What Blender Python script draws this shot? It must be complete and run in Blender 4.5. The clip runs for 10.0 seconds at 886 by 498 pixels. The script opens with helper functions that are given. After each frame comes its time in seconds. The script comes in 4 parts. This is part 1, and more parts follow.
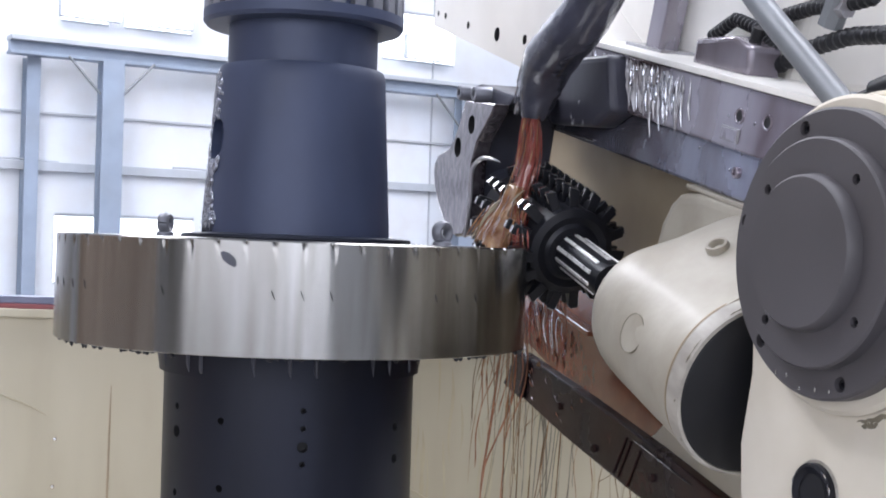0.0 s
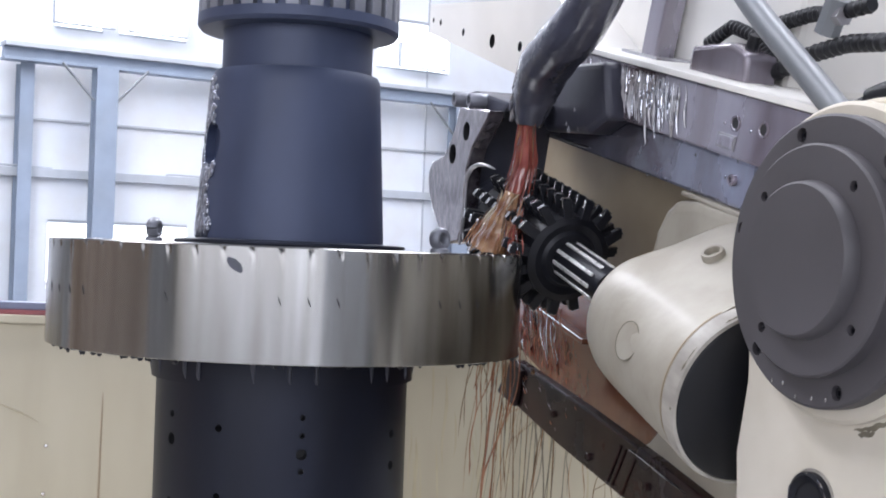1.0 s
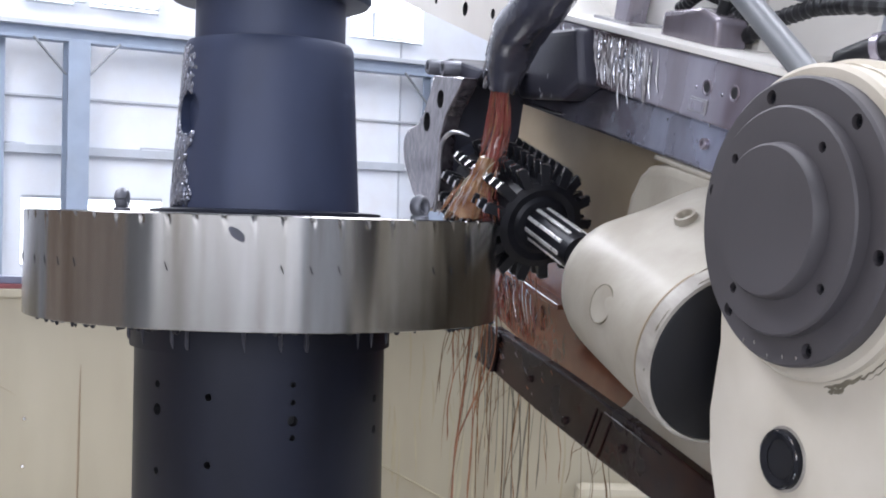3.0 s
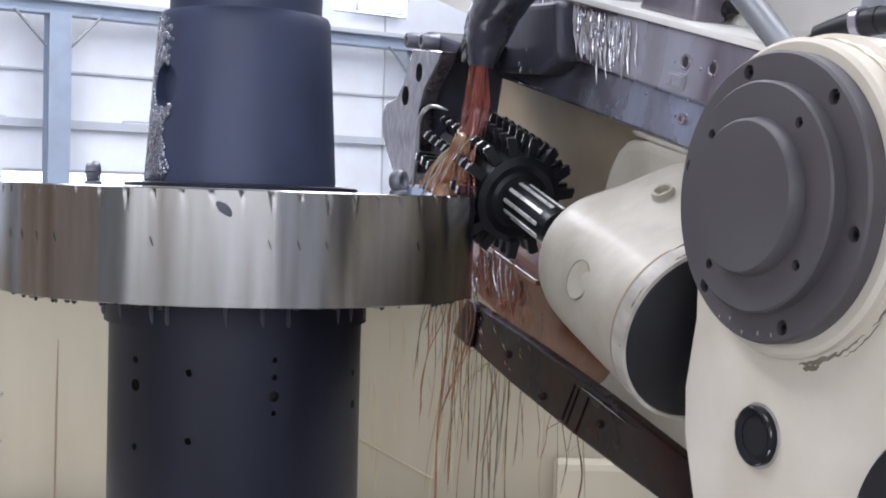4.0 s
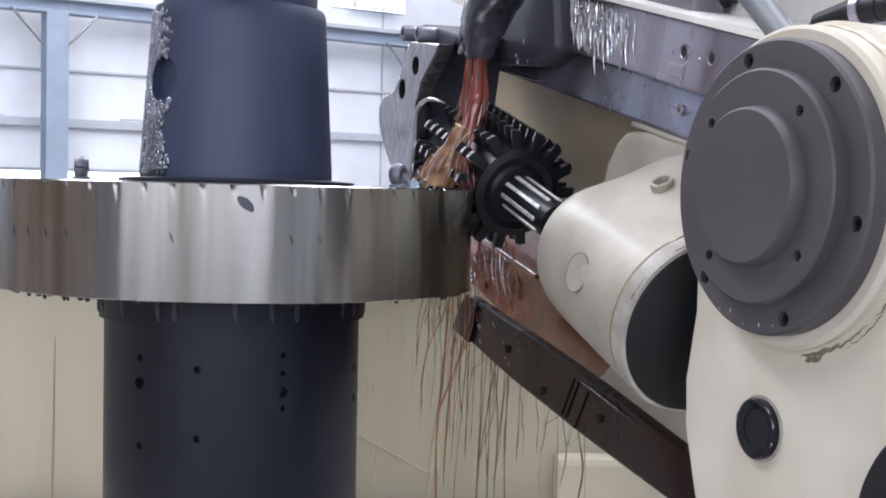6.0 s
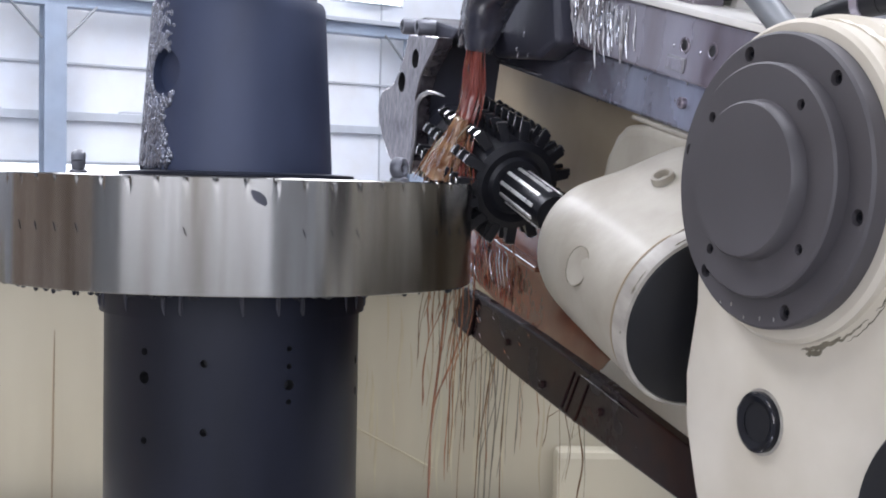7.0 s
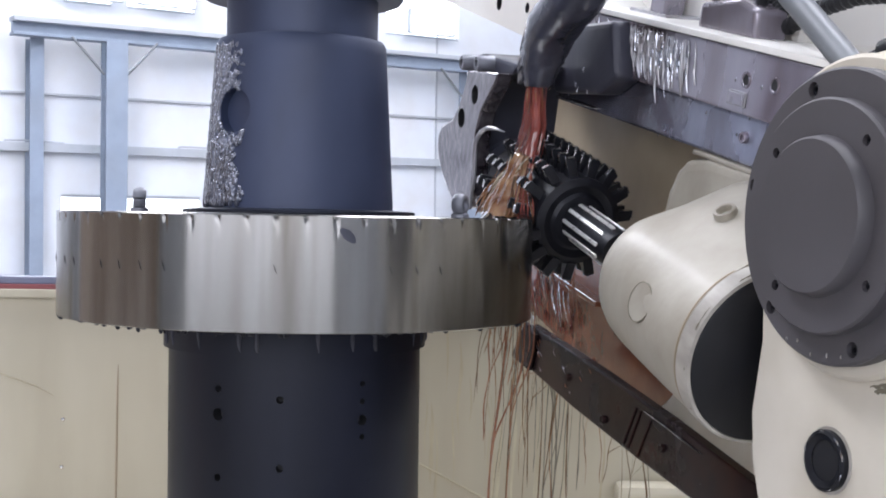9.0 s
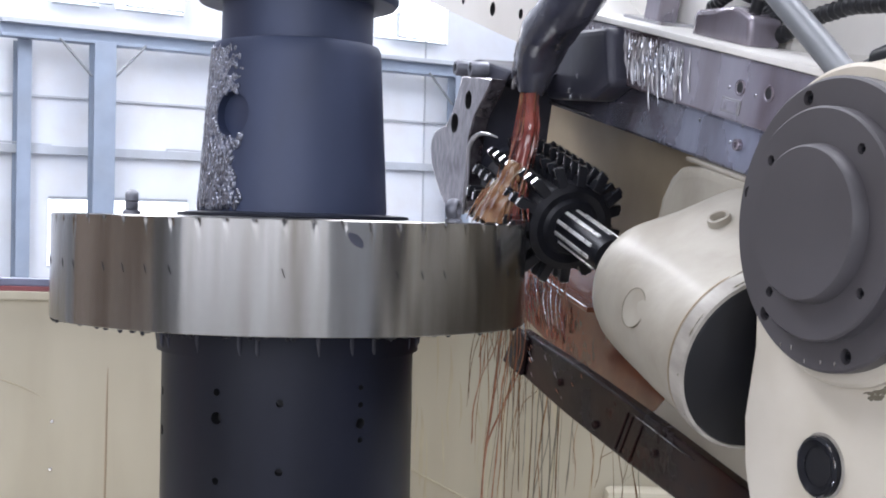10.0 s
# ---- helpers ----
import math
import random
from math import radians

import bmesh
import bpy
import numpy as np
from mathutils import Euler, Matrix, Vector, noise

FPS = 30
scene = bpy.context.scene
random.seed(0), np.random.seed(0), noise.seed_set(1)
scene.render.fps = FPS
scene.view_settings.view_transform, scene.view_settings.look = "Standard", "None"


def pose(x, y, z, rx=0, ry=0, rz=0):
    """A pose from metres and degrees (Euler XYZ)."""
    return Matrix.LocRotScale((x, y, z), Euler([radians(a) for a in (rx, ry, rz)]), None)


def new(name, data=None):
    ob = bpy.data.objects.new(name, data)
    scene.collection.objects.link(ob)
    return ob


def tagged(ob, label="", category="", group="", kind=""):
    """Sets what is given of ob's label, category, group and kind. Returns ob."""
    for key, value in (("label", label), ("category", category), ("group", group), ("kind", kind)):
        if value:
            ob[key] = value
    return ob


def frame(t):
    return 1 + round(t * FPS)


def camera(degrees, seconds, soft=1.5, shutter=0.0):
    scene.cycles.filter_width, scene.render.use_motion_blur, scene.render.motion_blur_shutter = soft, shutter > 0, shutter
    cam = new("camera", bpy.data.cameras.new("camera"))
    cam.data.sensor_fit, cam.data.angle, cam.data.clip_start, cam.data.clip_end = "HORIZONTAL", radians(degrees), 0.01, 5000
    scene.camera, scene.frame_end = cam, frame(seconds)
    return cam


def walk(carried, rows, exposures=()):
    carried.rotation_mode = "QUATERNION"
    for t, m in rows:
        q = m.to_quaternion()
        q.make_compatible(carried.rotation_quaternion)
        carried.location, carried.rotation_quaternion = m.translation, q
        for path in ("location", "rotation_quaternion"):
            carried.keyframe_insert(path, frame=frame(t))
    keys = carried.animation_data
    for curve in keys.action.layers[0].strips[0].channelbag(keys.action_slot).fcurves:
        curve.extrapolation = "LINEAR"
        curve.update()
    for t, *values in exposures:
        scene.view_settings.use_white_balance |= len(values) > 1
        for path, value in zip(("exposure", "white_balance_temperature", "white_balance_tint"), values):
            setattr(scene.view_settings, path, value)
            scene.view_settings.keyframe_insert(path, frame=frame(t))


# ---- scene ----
# ------------------------------------------------------------ camera
cam = camera(38.2, 10.0, soft=1.9)
# seconds, x, y, z, yaw, pitch, roll
PATH = [
    (0.0, 0.0026, -0.0147, 1.6546, 0.2831, -0.3856, 1.7556),
    (0.5, 0.0082, 0.0019, 1.6513, 0.0381, -0.3688, 1.7276),
    (1.0, 0.0, -0.0, 1.65, 0.0, -0.0, 2.0),
    (1.5, -0.0054, -0.0051, 1.6452, -0.0227, -0.0527, 1.6022),
    (2.0, 0.0056, -0.0112, 1.6333, -0.4061, -0.1897, 0.7654),
    (2.5, -0.0009, -0.0231, 1.6371, -0.6371, -0.5389, 1.0176),
    (4.0, 0.0215, 0.0001, 1.6397, -1.8162, -2.3738, 1.5147),
    (4.5, 0.0281, 0.0106, 1.6369, -1.8374, -2.0978, 1.3475),
    (5.0, 0.0296, 0.0168, 1.634, -1.977, -2.2564, 1.2736),
    (5.5, 0.0292, 0.0234, 1.6313, -1.8227, -2.3526, 1.1318),
    (7.0, 0.023, 0.0294, 1.6334, -1.9184, -2.8497, 1.1304),
    (7.5, 0.0237, 0.0293, 1.6333, -1.757, -2.503, 0.9322),
    (8.0, 0.0252, 0.034, 1.6346, -1.3581, -2.508, 0.8718),
    (8.5, 0.0193, 0.0355, 1.6352, -0.4023, -2.8262, 0.8218),
    (9.0, 0.01, 0.0216, 1.6451, 0.607, -1.499, 0.7785),
    (9.5, -0.0045, 0.0142, 1.649, 1.3426, -1.2204, 1.0026),
    (10.0, -0.008, 0.0125, 1.6458, 0.0082, -1.2888, 1.1654),
]
walk(cam, [(t, pose(x, y, z, 90 + p, 0, w) @ pose(0, 0, 0, 0, 0, r)) for t, x, y, z, w, p, r in PATH],
     exposures=[(0.0, 0.29), (2.7, 0.27), (4.0, 0.23), (8.0, 0.23), (10.0, 0.28)])

# ------------------------------------------------------------ world and light
world = bpy.data.worlds.new("sky")
scene.world = world
world.use_nodes = True
wn = world.node_tree.nodes
sky = wn.new("ShaderNodeTexSky")
sky.sky_type, sky.sun_disc = "NISHITA", False
sky.sun_elevation, sky.sun_rotation = radians(42), radians(20)
world.node_tree.links.new(sky.outputs[0], wn["Background"].inputs[0])
wn["Background"].inputs[1].default_value = 0.12


def area_lamp(name, x, y, z, sx, sy, watts, colour, rx=0, ry=0, rz=0):
    data = bpy.data.lights.new(name, "AREA")
    data.shape, data.size, data.size_y, data.energy, data.color = "RECTANGLE", sx, sy, watts, colour
    ob = new(name, data)
    ob.matrix_world = pose(x, y, z, rx, ry, rz)
    return ob


DAY = (0.89, 0.905, 1.0)
# unseen overhead lamps added in roof strips as the hall's main light
OVERHEAD_FILLS = [(-7.0, 12.0), (2.5, 12.0), (12.0, 12.0)]
for sx, sy in OVERHEAD_FILLS:
    area_lamp("overhead_fill", sx, sy, 11.9, 3.0, 24.0, 2950, DAY)
# added fill light from behind the camera; the south wall has no glazing
area_lamp("window_daylight", -4.0, -9.7, 4.2, 18.0, 4.5, 950, DAY, rx=90, rz=0)


# ------------------------------------------------------------ materials
def material(name, base, rough=0.5, metal=0.0, scale=6.0, spread=0.25, dark=None, bump=0.1, bump_scale=60.0,
             stretch=(1, 1, 1), rough_spread=0.15, coat=0.0, spec=0.5, big=1.2, stain=0.0):
    """Noise-varied surface: base colour, grain, larger stains and fine relief."""
    m = bpy.data.materials.new(name)
    m.use_nodes = True
    nt, nodes = m.node_tree, m.node_tree.nodes
    b = nodes["Principled BSDF"]
    b.inputs["Metallic"].default_value = metal
    b.inputs["Coat Weight"].default_value = coat
    b.inputs["Coat Roughness"].default_value = 0.08
    b.inputs["Specular IOR Level"].default_value = spec
    tc = nodes.new("ShaderNodeTexCoord")
    mp = nodes.new("ShaderNodeMapping")
    mp.inputs["Scale"].default_value = stretch
    nt.links.new(tc.outputs["Object"], mp.inputs[0])

    def tex(sc, detail):
        n = nodes.new("ShaderNodeTexNoise")
        n.inputs["Scale"].default_value, n.inputs["Detail"].default_value = sc, detail
        nt.links.new(mp.outputs[0], n.inputs["Vector"])
        return n.outputs["Fac"]

    dark = dark or tuple(c * (1 - spread) for c in base)
    fine, large = tex(scale, 6), tex(big, 4)
    ramp = nodes.new("ShaderNodeValToRGB")
    ramp.color_ramp.elements[0].position, ramp.color_ramp.elements[1].position = 0.32, 0.66
    ramp.color_ramp.elements[0].color, ramp.color_ramp.elements[1].color = (*dark, 1), (*base, 1)
    nt.links.new(fine, ramp.inputs[0])
    mix = nodes.new("ShaderNodeMix")
    mix.data_type, mix.blend_type = "RGBA", "MULTIPLY"
    mix.inputs["Factor"].default_value = 1.0
    ramp2 = nodes.new("ShaderNodeValToRGB")
    ramp2.color_ramp.elements[0].position, ramp2.color_ramp.elements[1].position = 0.35, 0.62
    low = 1 - max(stain, spread * 0.5)
    ramp2.color_ramp.elements[0].color, ramp2.color_ramp.elements[1].color = (low, low * 0.97, low * 0.93, 1), (1, 1, 1, 1)
    nt.links.new(large, ramp2.inputs[0])
    nt.links.new(ramp.outputs[0], mix.inputs["A"])
    nt.links.new(ramp2.outputs[0], mix.inputs["B"])
    nt.links.new(mix.outputs["Result"], b.inputs["Base Color"])
    mr = nodes.new("ShaderNodeMapRange")
    mr.inputs["To Min"].default_value = max(0.03, rough - rough_spread)
    mr.inputs["To Max"].default_value = min(1.0, rough + rough_spread)
    nt.links.new(fine, mr.inputs["Value"])
    nt.links.new(mr.outputs[0], b.inputs["Roughness"])
    if bump:
        bp = nodes.new("ShaderNodeBump")
        bp.inputs["Strength"].default_value = bump
        bp.inputs["Distance"].default_value = 0.004
        nt.links.new(tex(bump_scale, 3), bp.inputs["Height"])
        nt.links.new(bp.outputs[0], b.inputs["Normal"])
    return m


def glowing(name, colour, strength):
    m = bpy.data.materials.new(name)
    m.use_nodes = True
    b = m.node_tree.nodes["Principled BSDF"]
    b.inputs["Base Color"].default_value = (*colour, 1)
    b.inputs["Emission Color"].default_value = (*colour, 1)
    b.inputs["Emission Strength"].default_value = strength
    return m


M = dict(
    # vertical streaks: machining, with reflected bands put into the colour
    gear=material("machined_steel", (0.37, 0.372, 0.37), 0.19, 0.95, 16, 0.3, (0.225, 0.215, 0.197), 0.02, 40, (1, 1, 0.05), 0.03, big=4.5, stain=0.38),
    # arbor: the blue lift puts lens haze into the black steel
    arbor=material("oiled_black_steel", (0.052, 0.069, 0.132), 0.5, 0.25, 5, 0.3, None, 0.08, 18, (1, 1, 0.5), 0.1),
    # silver metal: glints of wet oil put in as colour; also paint chips
    clot=material("glint_and_chip_silver", (0.62, 0.64, 0.70), 0.12, 1.0, 30, 0.4, None, 0.3, 80, coat=0.5),
    # pale metal that puts reflected glitter into the oil lumps
    coat=material("oil_lumps_with_glitter", (0.22, 0.235, 0.30), 0.12, 0.6, 30, 0.5, None, 0.3, 80, coat=1.0),
    # near-black that puts the shade of bores into their walls
    hole=material("dark_bore", (0.012, 0.013, 0.016), 0.6, 0, 8, 0.3),
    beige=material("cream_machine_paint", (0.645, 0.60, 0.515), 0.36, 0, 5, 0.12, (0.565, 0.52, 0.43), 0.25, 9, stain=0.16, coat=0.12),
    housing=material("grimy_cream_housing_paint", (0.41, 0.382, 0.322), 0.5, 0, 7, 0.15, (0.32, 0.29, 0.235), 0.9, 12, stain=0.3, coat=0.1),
    # cream paint whitened: strong hall light put into the colour
    white=material("light_whitened_cream_paint", (0.80, 0.79, 0.76), 0.4, 0, 5, 0.08, None, 0.05, 20, stain=0.08),
    scuffed=material("chipped_pale_paint", (0.55, 0.525, 0.475), 0.5, 0, 14, 0.4, (0.27, 0.25, 0.225), 0.4, 30, (1, 1, 0.4), stain=0.3),
    # oil film over cream, darkened further by shade put into the colour
    wet_shaded_beige=material("shaded_oil_filmed_cream_paint", (0.37, 0.305, 0.21), 0.5, 0, 3, 0.2, (0.265, 0.205, 0.135), 0.1, 20, spec=0.25, stain=0.25),
    pan=material("cream_guard_paint", (0.465, 0.432, 0.337), 0.45, 0, 2, 0.12, (0.37, 0.335, 0.25), 0.05, 20, (1, 1, 0.25), stain=0.2),
    grime=material("dark_grease", (0.20, 0.18, 0.13), 0.35, 0, 20, 0.4),
    rust=material("faint_rust_stain", (0.32, 0.25, 0.17), 0.5, 0, 9, 0.3),
    stain=material("dried_oil_stain", (0.43, 0.385, 0.27), 0.35, 0, 5, 0.2, None, 0.05, 25),
    brown=material("rust_brown_oil_film", (0.26, 0.095, 0.05), 0.2, 0, 4, 0.3, (0.12, 0.035, 0.024), 0.6, 22, coat=0.8, stain=0.3),
    # rail and lip: window reflections and haze put into the pale colour
    rail=material("oily_slideway_with_sheen", (0.44, 0.425, 0.50), 0.24, 0.55, 5, 0.4, (0.19, 0.135, 0.155), 0.55, 16, (1, 1, 0.30), 0.16, coat=0.4, stain=0.4),
    lip=material("oil_wet_steel_blue_sheen", (0.40, 0.43, 0.56), 0.26, 0.6, 7, 0.4, (0.14, 0.125, 0.16), 0.6, 20, (1, 1, 0.5), 0.18, coat=0.4, stain=0.5),
    lowbeam=material("brown_black_oiled_beam", (0.014, 0.013, 0.018), 0.26, 0.0, 5, 0.4, (0.04, 0.018, 0.014), 0.35, 16, (1, 1, 1), 0.1, spec=0.16, stain=0.4),
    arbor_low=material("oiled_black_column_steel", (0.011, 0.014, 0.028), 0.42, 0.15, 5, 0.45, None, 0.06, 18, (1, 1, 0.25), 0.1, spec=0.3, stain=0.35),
    # dark_cast and block are lifted from black for the haze
    dark_cast=material("oil_black_casting", (0.06, 0.064, 0.09), 0.4, 0.1, 8, 0.4, None, 0.3, 25),
    tooth=material("wet_tooth_steel", (0.016, 0.017, 0.023), 0.4, 0.2, 20, 0.4, None, 0.3, 60, spec=0.3),
    block=material("navy_black_block", (0.045, 0.046, 0.066), 0.42, 0.0, 8, 0.3, None, 0.2, 25),
    lug=material("worn_grey_nut_steel", (0.22, 0.23, 0.27), 0.45, 0.4, 8, 0.3),
    tool=material("black_hob_steel", (0.014, 0.015, 0.021), 0.4, 0.2, 20, 0.4, None, 0.2, 60, spec=0.3),
    # pale noise patches are white reflections put into the dark casting's colour
    bracket=material("bracket_casting_with_reflections", (0.27, 0.25, 0.28), 0.16, 0.6, 26, 0.5, (0.06, 0.048, 0.065), 1.0, 30, (1, 1, 1), 0.08, coat=0.5, stain=0.4),
    edge=material("bright_ground_steel", (0.62, 0.62, 0.63), 0.2, 1.0, 20, 0.2, None, 0.1, 60),
    # near-white base puts the overexposed reflection into the splines
    spline=material("spline_highlight_white", (0.88, 0.88, 0.88), 0.32, 0.4, 20, 0.2, None, 0.1, 60),
    wet_steel=material("oil_wet_grey_casting", (0.52, 0.53, 0.57), 0.20, 0.4, 9, 0.45, (0.26, 0.24, 0.25), 0.8, 15, coat=0.4, stain=0.3),
    flange=material("dark_grey_paint", (0.074, 0.069, 0.076), 0.5, 0.0, 5, 0.15, None, 0.05, 60, stain=0.12),
    black=material("black_rubber", (0.012, 0.013, 0.017), 0.5, 0, 8, 0.3, None, 0.05, spec=0.35),
    # veiling glare is put into the hose's base colour too
    hose=material("oil_soaked_hose", (0.08, 0.082, 0.112), 0.2, 0.1, 9, 0.5, None, 1.0, 38, coat=0.6),
    coolant=material("red_brown_cutting_oil", (0.42, 0.12, 0.09), 0.08, 0, 18, 0.4, (0.22, 0.04, 0.03), 0.4, 40, (1, 1, 0.2), 0.05, coat=0.6),
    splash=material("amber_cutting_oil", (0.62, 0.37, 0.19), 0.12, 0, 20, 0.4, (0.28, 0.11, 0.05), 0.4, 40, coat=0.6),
    thread=material("brown_oil_string", (0.30, 0.19, 0.10), 0.2, 0, 20, 0.4, (0.16, 0.085, 0.05), 0.1, 40, coat=0.5),
    runnel=material("red_brown_running_oil", (0.40, 0.19, 0.11), 0.15, 0, 20, 0.4, (0.20, 0.08, 0.05), 0.2, 40, coat=0.5),
    tube=material("grey_painted_tube", (0.19, 0.205, 0.225), 0.45, 0.1, 6, 0.2),
    girder=material("blue_grey_steel", (0.25, 0.30, 0.385), 0.5, 0.0, 3, 0.12),
    girt=material("pale_grey_steel", (0.42, 0.45, 0.5), 0.5, 0, 3, 0.12),
    cladding=material("white_wall_sheet", (0.66, 0.69, 0.75), 0.6, 0, 0.8, 0.08, None, 0.03, 8, stain=0.06),
    tan=material("tan_reflection_board_paint", (0.34, 0.265, 0.21), 0.6, 0, 1.0, 0.15, None, 0.03, 8, stain=0.15),
    floor=material("grey_workshop_floor", (0.3, 0.3, 0.3), 0.5, 0, 1.5, 0.3, None, 0.05, 30, stain=0.2),
    redstrip=material("dull_red_seal", (0.25, 0.06, 0.07), 0.5, 0, 6, 0.3),
    bluestrip=material("dull_blue_rail", (0.16, 0.18, 0.28), 0.45, 0, 6, 0.3),
    pane=glowing("overcast_daylight", (0.93, 0.97, 1.0), 2.6),
    lamp=glowing("lit_tube_diffuser", (1.0, 0.98, 0.97), 14.0),
)

def turned(m, amount):
    """Lathe grooves round the z axis: reflections smear upwards, not sideways."""
    nodes = m.node_tree.nodes
    b = nodes["Principled BSDF"]
    tg = nodes.new("ShaderNodeTangent")
    tg.direction_type, tg.axis = "RADIAL", "Z"
    m.node_tree.links.new(tg.outputs[0], b.inputs["Tangent"])
    b.inputs["Anisotropic"].default_value = amount
    b.inputs["Anisotropic Rotation"].default_value = 0.25


turned(M["gear"], 0.95)

for key, amount in (("coolant", 0.35), ("splash", 0.45), ("thread", 0.4)):
    node = M[key].node_tree.nodes["Principled BSDF"]
    node.inputs["Transmission Weight"].default_value = amount
    node.inputs["IOR"].default_value = 1.45


# ------------------------------------------------------------ building helpers
def mesh_of(name, bm, mat, smooth=True, angle=35):
    bmesh.ops.recalc_face_normals(bm, faces=bm.faces)
    me = bpy.data.meshes.new(name)
    for e in bm.edges:
        if len(e.link_faces) == 2 and e.calc_face_angle(0) > radians(angle):
            e.smooth = False
    for f in bm.faces:
        f.smooth = smooth and f.material_index == 0
        f.material_index = 0
    bm.to_mesh(me)
    bm.free()
    me.materials.append(M[mat])
    return me


def part(name, bm, mat, parent=None, label="", m=None, angle=35):
    ob = new(name, mesh_of(name, bm, mat, True, angle))
    if parent is not None:
        ob.parent = parent
    if m is not None:
        ob.matrix_basis = m
    if label:
        ob["label"] = label
    return ob


def again(ob, m, parent=None):
    o = new(ob.name.split(".")[0], ob.data)
    o.parent = parent or ob.parent
    o.matrix_basis = m
    return o


def thing(name, label, category, m=None, group="", kind=""):
    ob = new(name)
    ob.empty_display_size = 0.05
    if m is not None:
        ob.matrix_basis = m
    return tagged(ob, label, category, group, kind)


def lathe(profile, seg=64, start=0.0, sweep=360.0):
    """Turned shape round z from (radius, height) pairs; ends on the axis close it."""
    bm = bmesh.new()
    full = sweep >= 359.9
    n = seg if full else seg + 1
    rings = []
    for r, z in profile:
        if r < 1e-6:
            rings.append([bm.verts.new((0, 0, z))])
        else:
            rings.append([bm.verts.new((r * math.cos(radians(start + sweep * i / seg)), r * math.sin(radians(start + sweep * i / seg)), z)) for i in range(n)])
    for a, b in zip(rings, rings[1:]):
        for i in range(seg):
            j = (i + 1) % n
            if len(a) == 1 and len(b) == 1:
                continue
            if len(a) == 1:
                bm.faces.new((a[0], b[j], b[i]))
            elif len(b) == 1:
                bm.faces.new((a[i], a[j], b[0]))
            else:
                bm.faces.new((a[i], a[j], b[j], b[i]))
    return bm


def flats(bm, bevel):
    """Mark the broad faces, which stay flat between rounded edges."""
    for f in bm.faces:
        f.material_index = 1 if len(f.verts) > 4 or f.calc_area() > (3 * bevel) ** 2 else 0


def box(x0, x1, y0, y1, z0, z1, bevel=0.004, seg=2):
    bm = bmesh.new()
    bmesh.ops.create_cube(bm, size=1)
    for v in bm.verts:
        v.co = Vector((x0 if v.co.x < 0 else x1, y0 if v.co.y < 0 else y1, z0 if v.co.z < 0 else z1))
    if bevel:
        bmesh.ops.bevel(bm, geom=bm.edges[:], offset=bevel, segments=seg, affect="EDGES", profile=0.6)
    flats(bm, bevel)
    return bm


def prism(poly, d0, d1, bevel=0.004, seg=2):
    """A plate with the outline poly in x and z, from depth y = d0 to d1."""
    bm = bmesh.new()
    a = [bm.verts.new((x, d0, z)) for x, z in poly]
    b = [bm.verts.new((x, d1, z)) for x, z in poly]
    bm.faces.new(a)
    bm.faces.new(b[::-1])
    for i in range(len(poly)):
        j = (i + 1) % len(poly)
        bm.faces.new((a[i], b[i], b[j], a[j]))
    bmesh.ops.recalc_face_normals(bm, faces=bm.faces)
    if bevel:
        bmesh.ops.bevel(bm, geom=bm.edges[:], offset=bevel, segments=seg, affect="EDGES", profile=0.6)
    flats(bm, bevel)
    return bm


def rope(points, radii, seg=10, wobble=0.0, rnd=None):
    """A tube through points, smoothed, with a radius for each point."""
    pts, rad = [], []
    k = 6
    P = [Vector(p) for p in points]
    for i in range(len(P) - 1):
        p0, p1, p2, p3 = P[max(i - 1, 0)], P[i], P[i + 1], P[min(i + 2, len(P) - 1)]
        for s in range(k):
            t = s / k
            pts.append(0.5 * ((2 * p1) + (p2 - p0) * t + (2 * p0 - 5 * p1 + 4 * p2 - p3) * t * t + (3 * p1 - p0 - 3 * p2 + p3) * t ** 3))
            rad.append(radii[i] * (1 - t) + radii[i + 1] * t)
    pts.append(P[-1])
    rad.append(radii[-1])
    bm = bmesh.new()
    rings = []
    side = Vector((0.31, 0.93, 0.2))
    for i, p in enumerate(pts):
        d = (pts[min(i + 1, len(pts) - 1)] - pts[max(i - 1, 0)]).normalized()
        u = (side - d * side.dot(d)).normalized()
        v = d.cross(u)
        ring = []
        for s in range(seg):
            a = 2 * math.pi * s / seg
            r = rad[i] * (1 + (rnd.uniform(-wobble, wobble) if rnd else 0))
            ring.append(bm.verts.new(p + (u * math.cos(a) + v * math.sin(a)) * r))
        rings.append(ring)
    for a, b in zip(rings, rings[1:]):
        for s in range(seg):
            bm.faces.new((a[s], a[(s + 1) % seg], b[(s + 1) % seg], b[s]))
    bm.faces.new(rings[0][::-1])
    bm.faces.new(rings[-1])
    return bm


def cut(ob, cutters):
    """Take the cutters' volume out of ob's mesh for good."""
    for c in cutters:
        c.parent = ob.parent
        md = ob.modifiers.new("cut", "BOOLEAN")
        md.object, md.operation, md.solver, md.material_mode = c, "DIFFERENCE", "EXACT", "TRANSFER"
    dg = bpy.context.evaluated_depsgraph_get()
    dg.update()
    me = bpy.data.meshes.new_from_object(ob.evaluated_get(dg))
    ob.modifiers.clear()
    bm = bmesh.new()
    bm.from_mesh(me)
    for e in bm.edges:
        e.smooth = not (len(e.link_faces) == 2 and e.calc_face_angle() > 0.6)
    bm.to_mesh(me)
    bm.free()
    ob.data = me
    for c in cutters:
        bpy.data.objects.remove(c)
    return ob


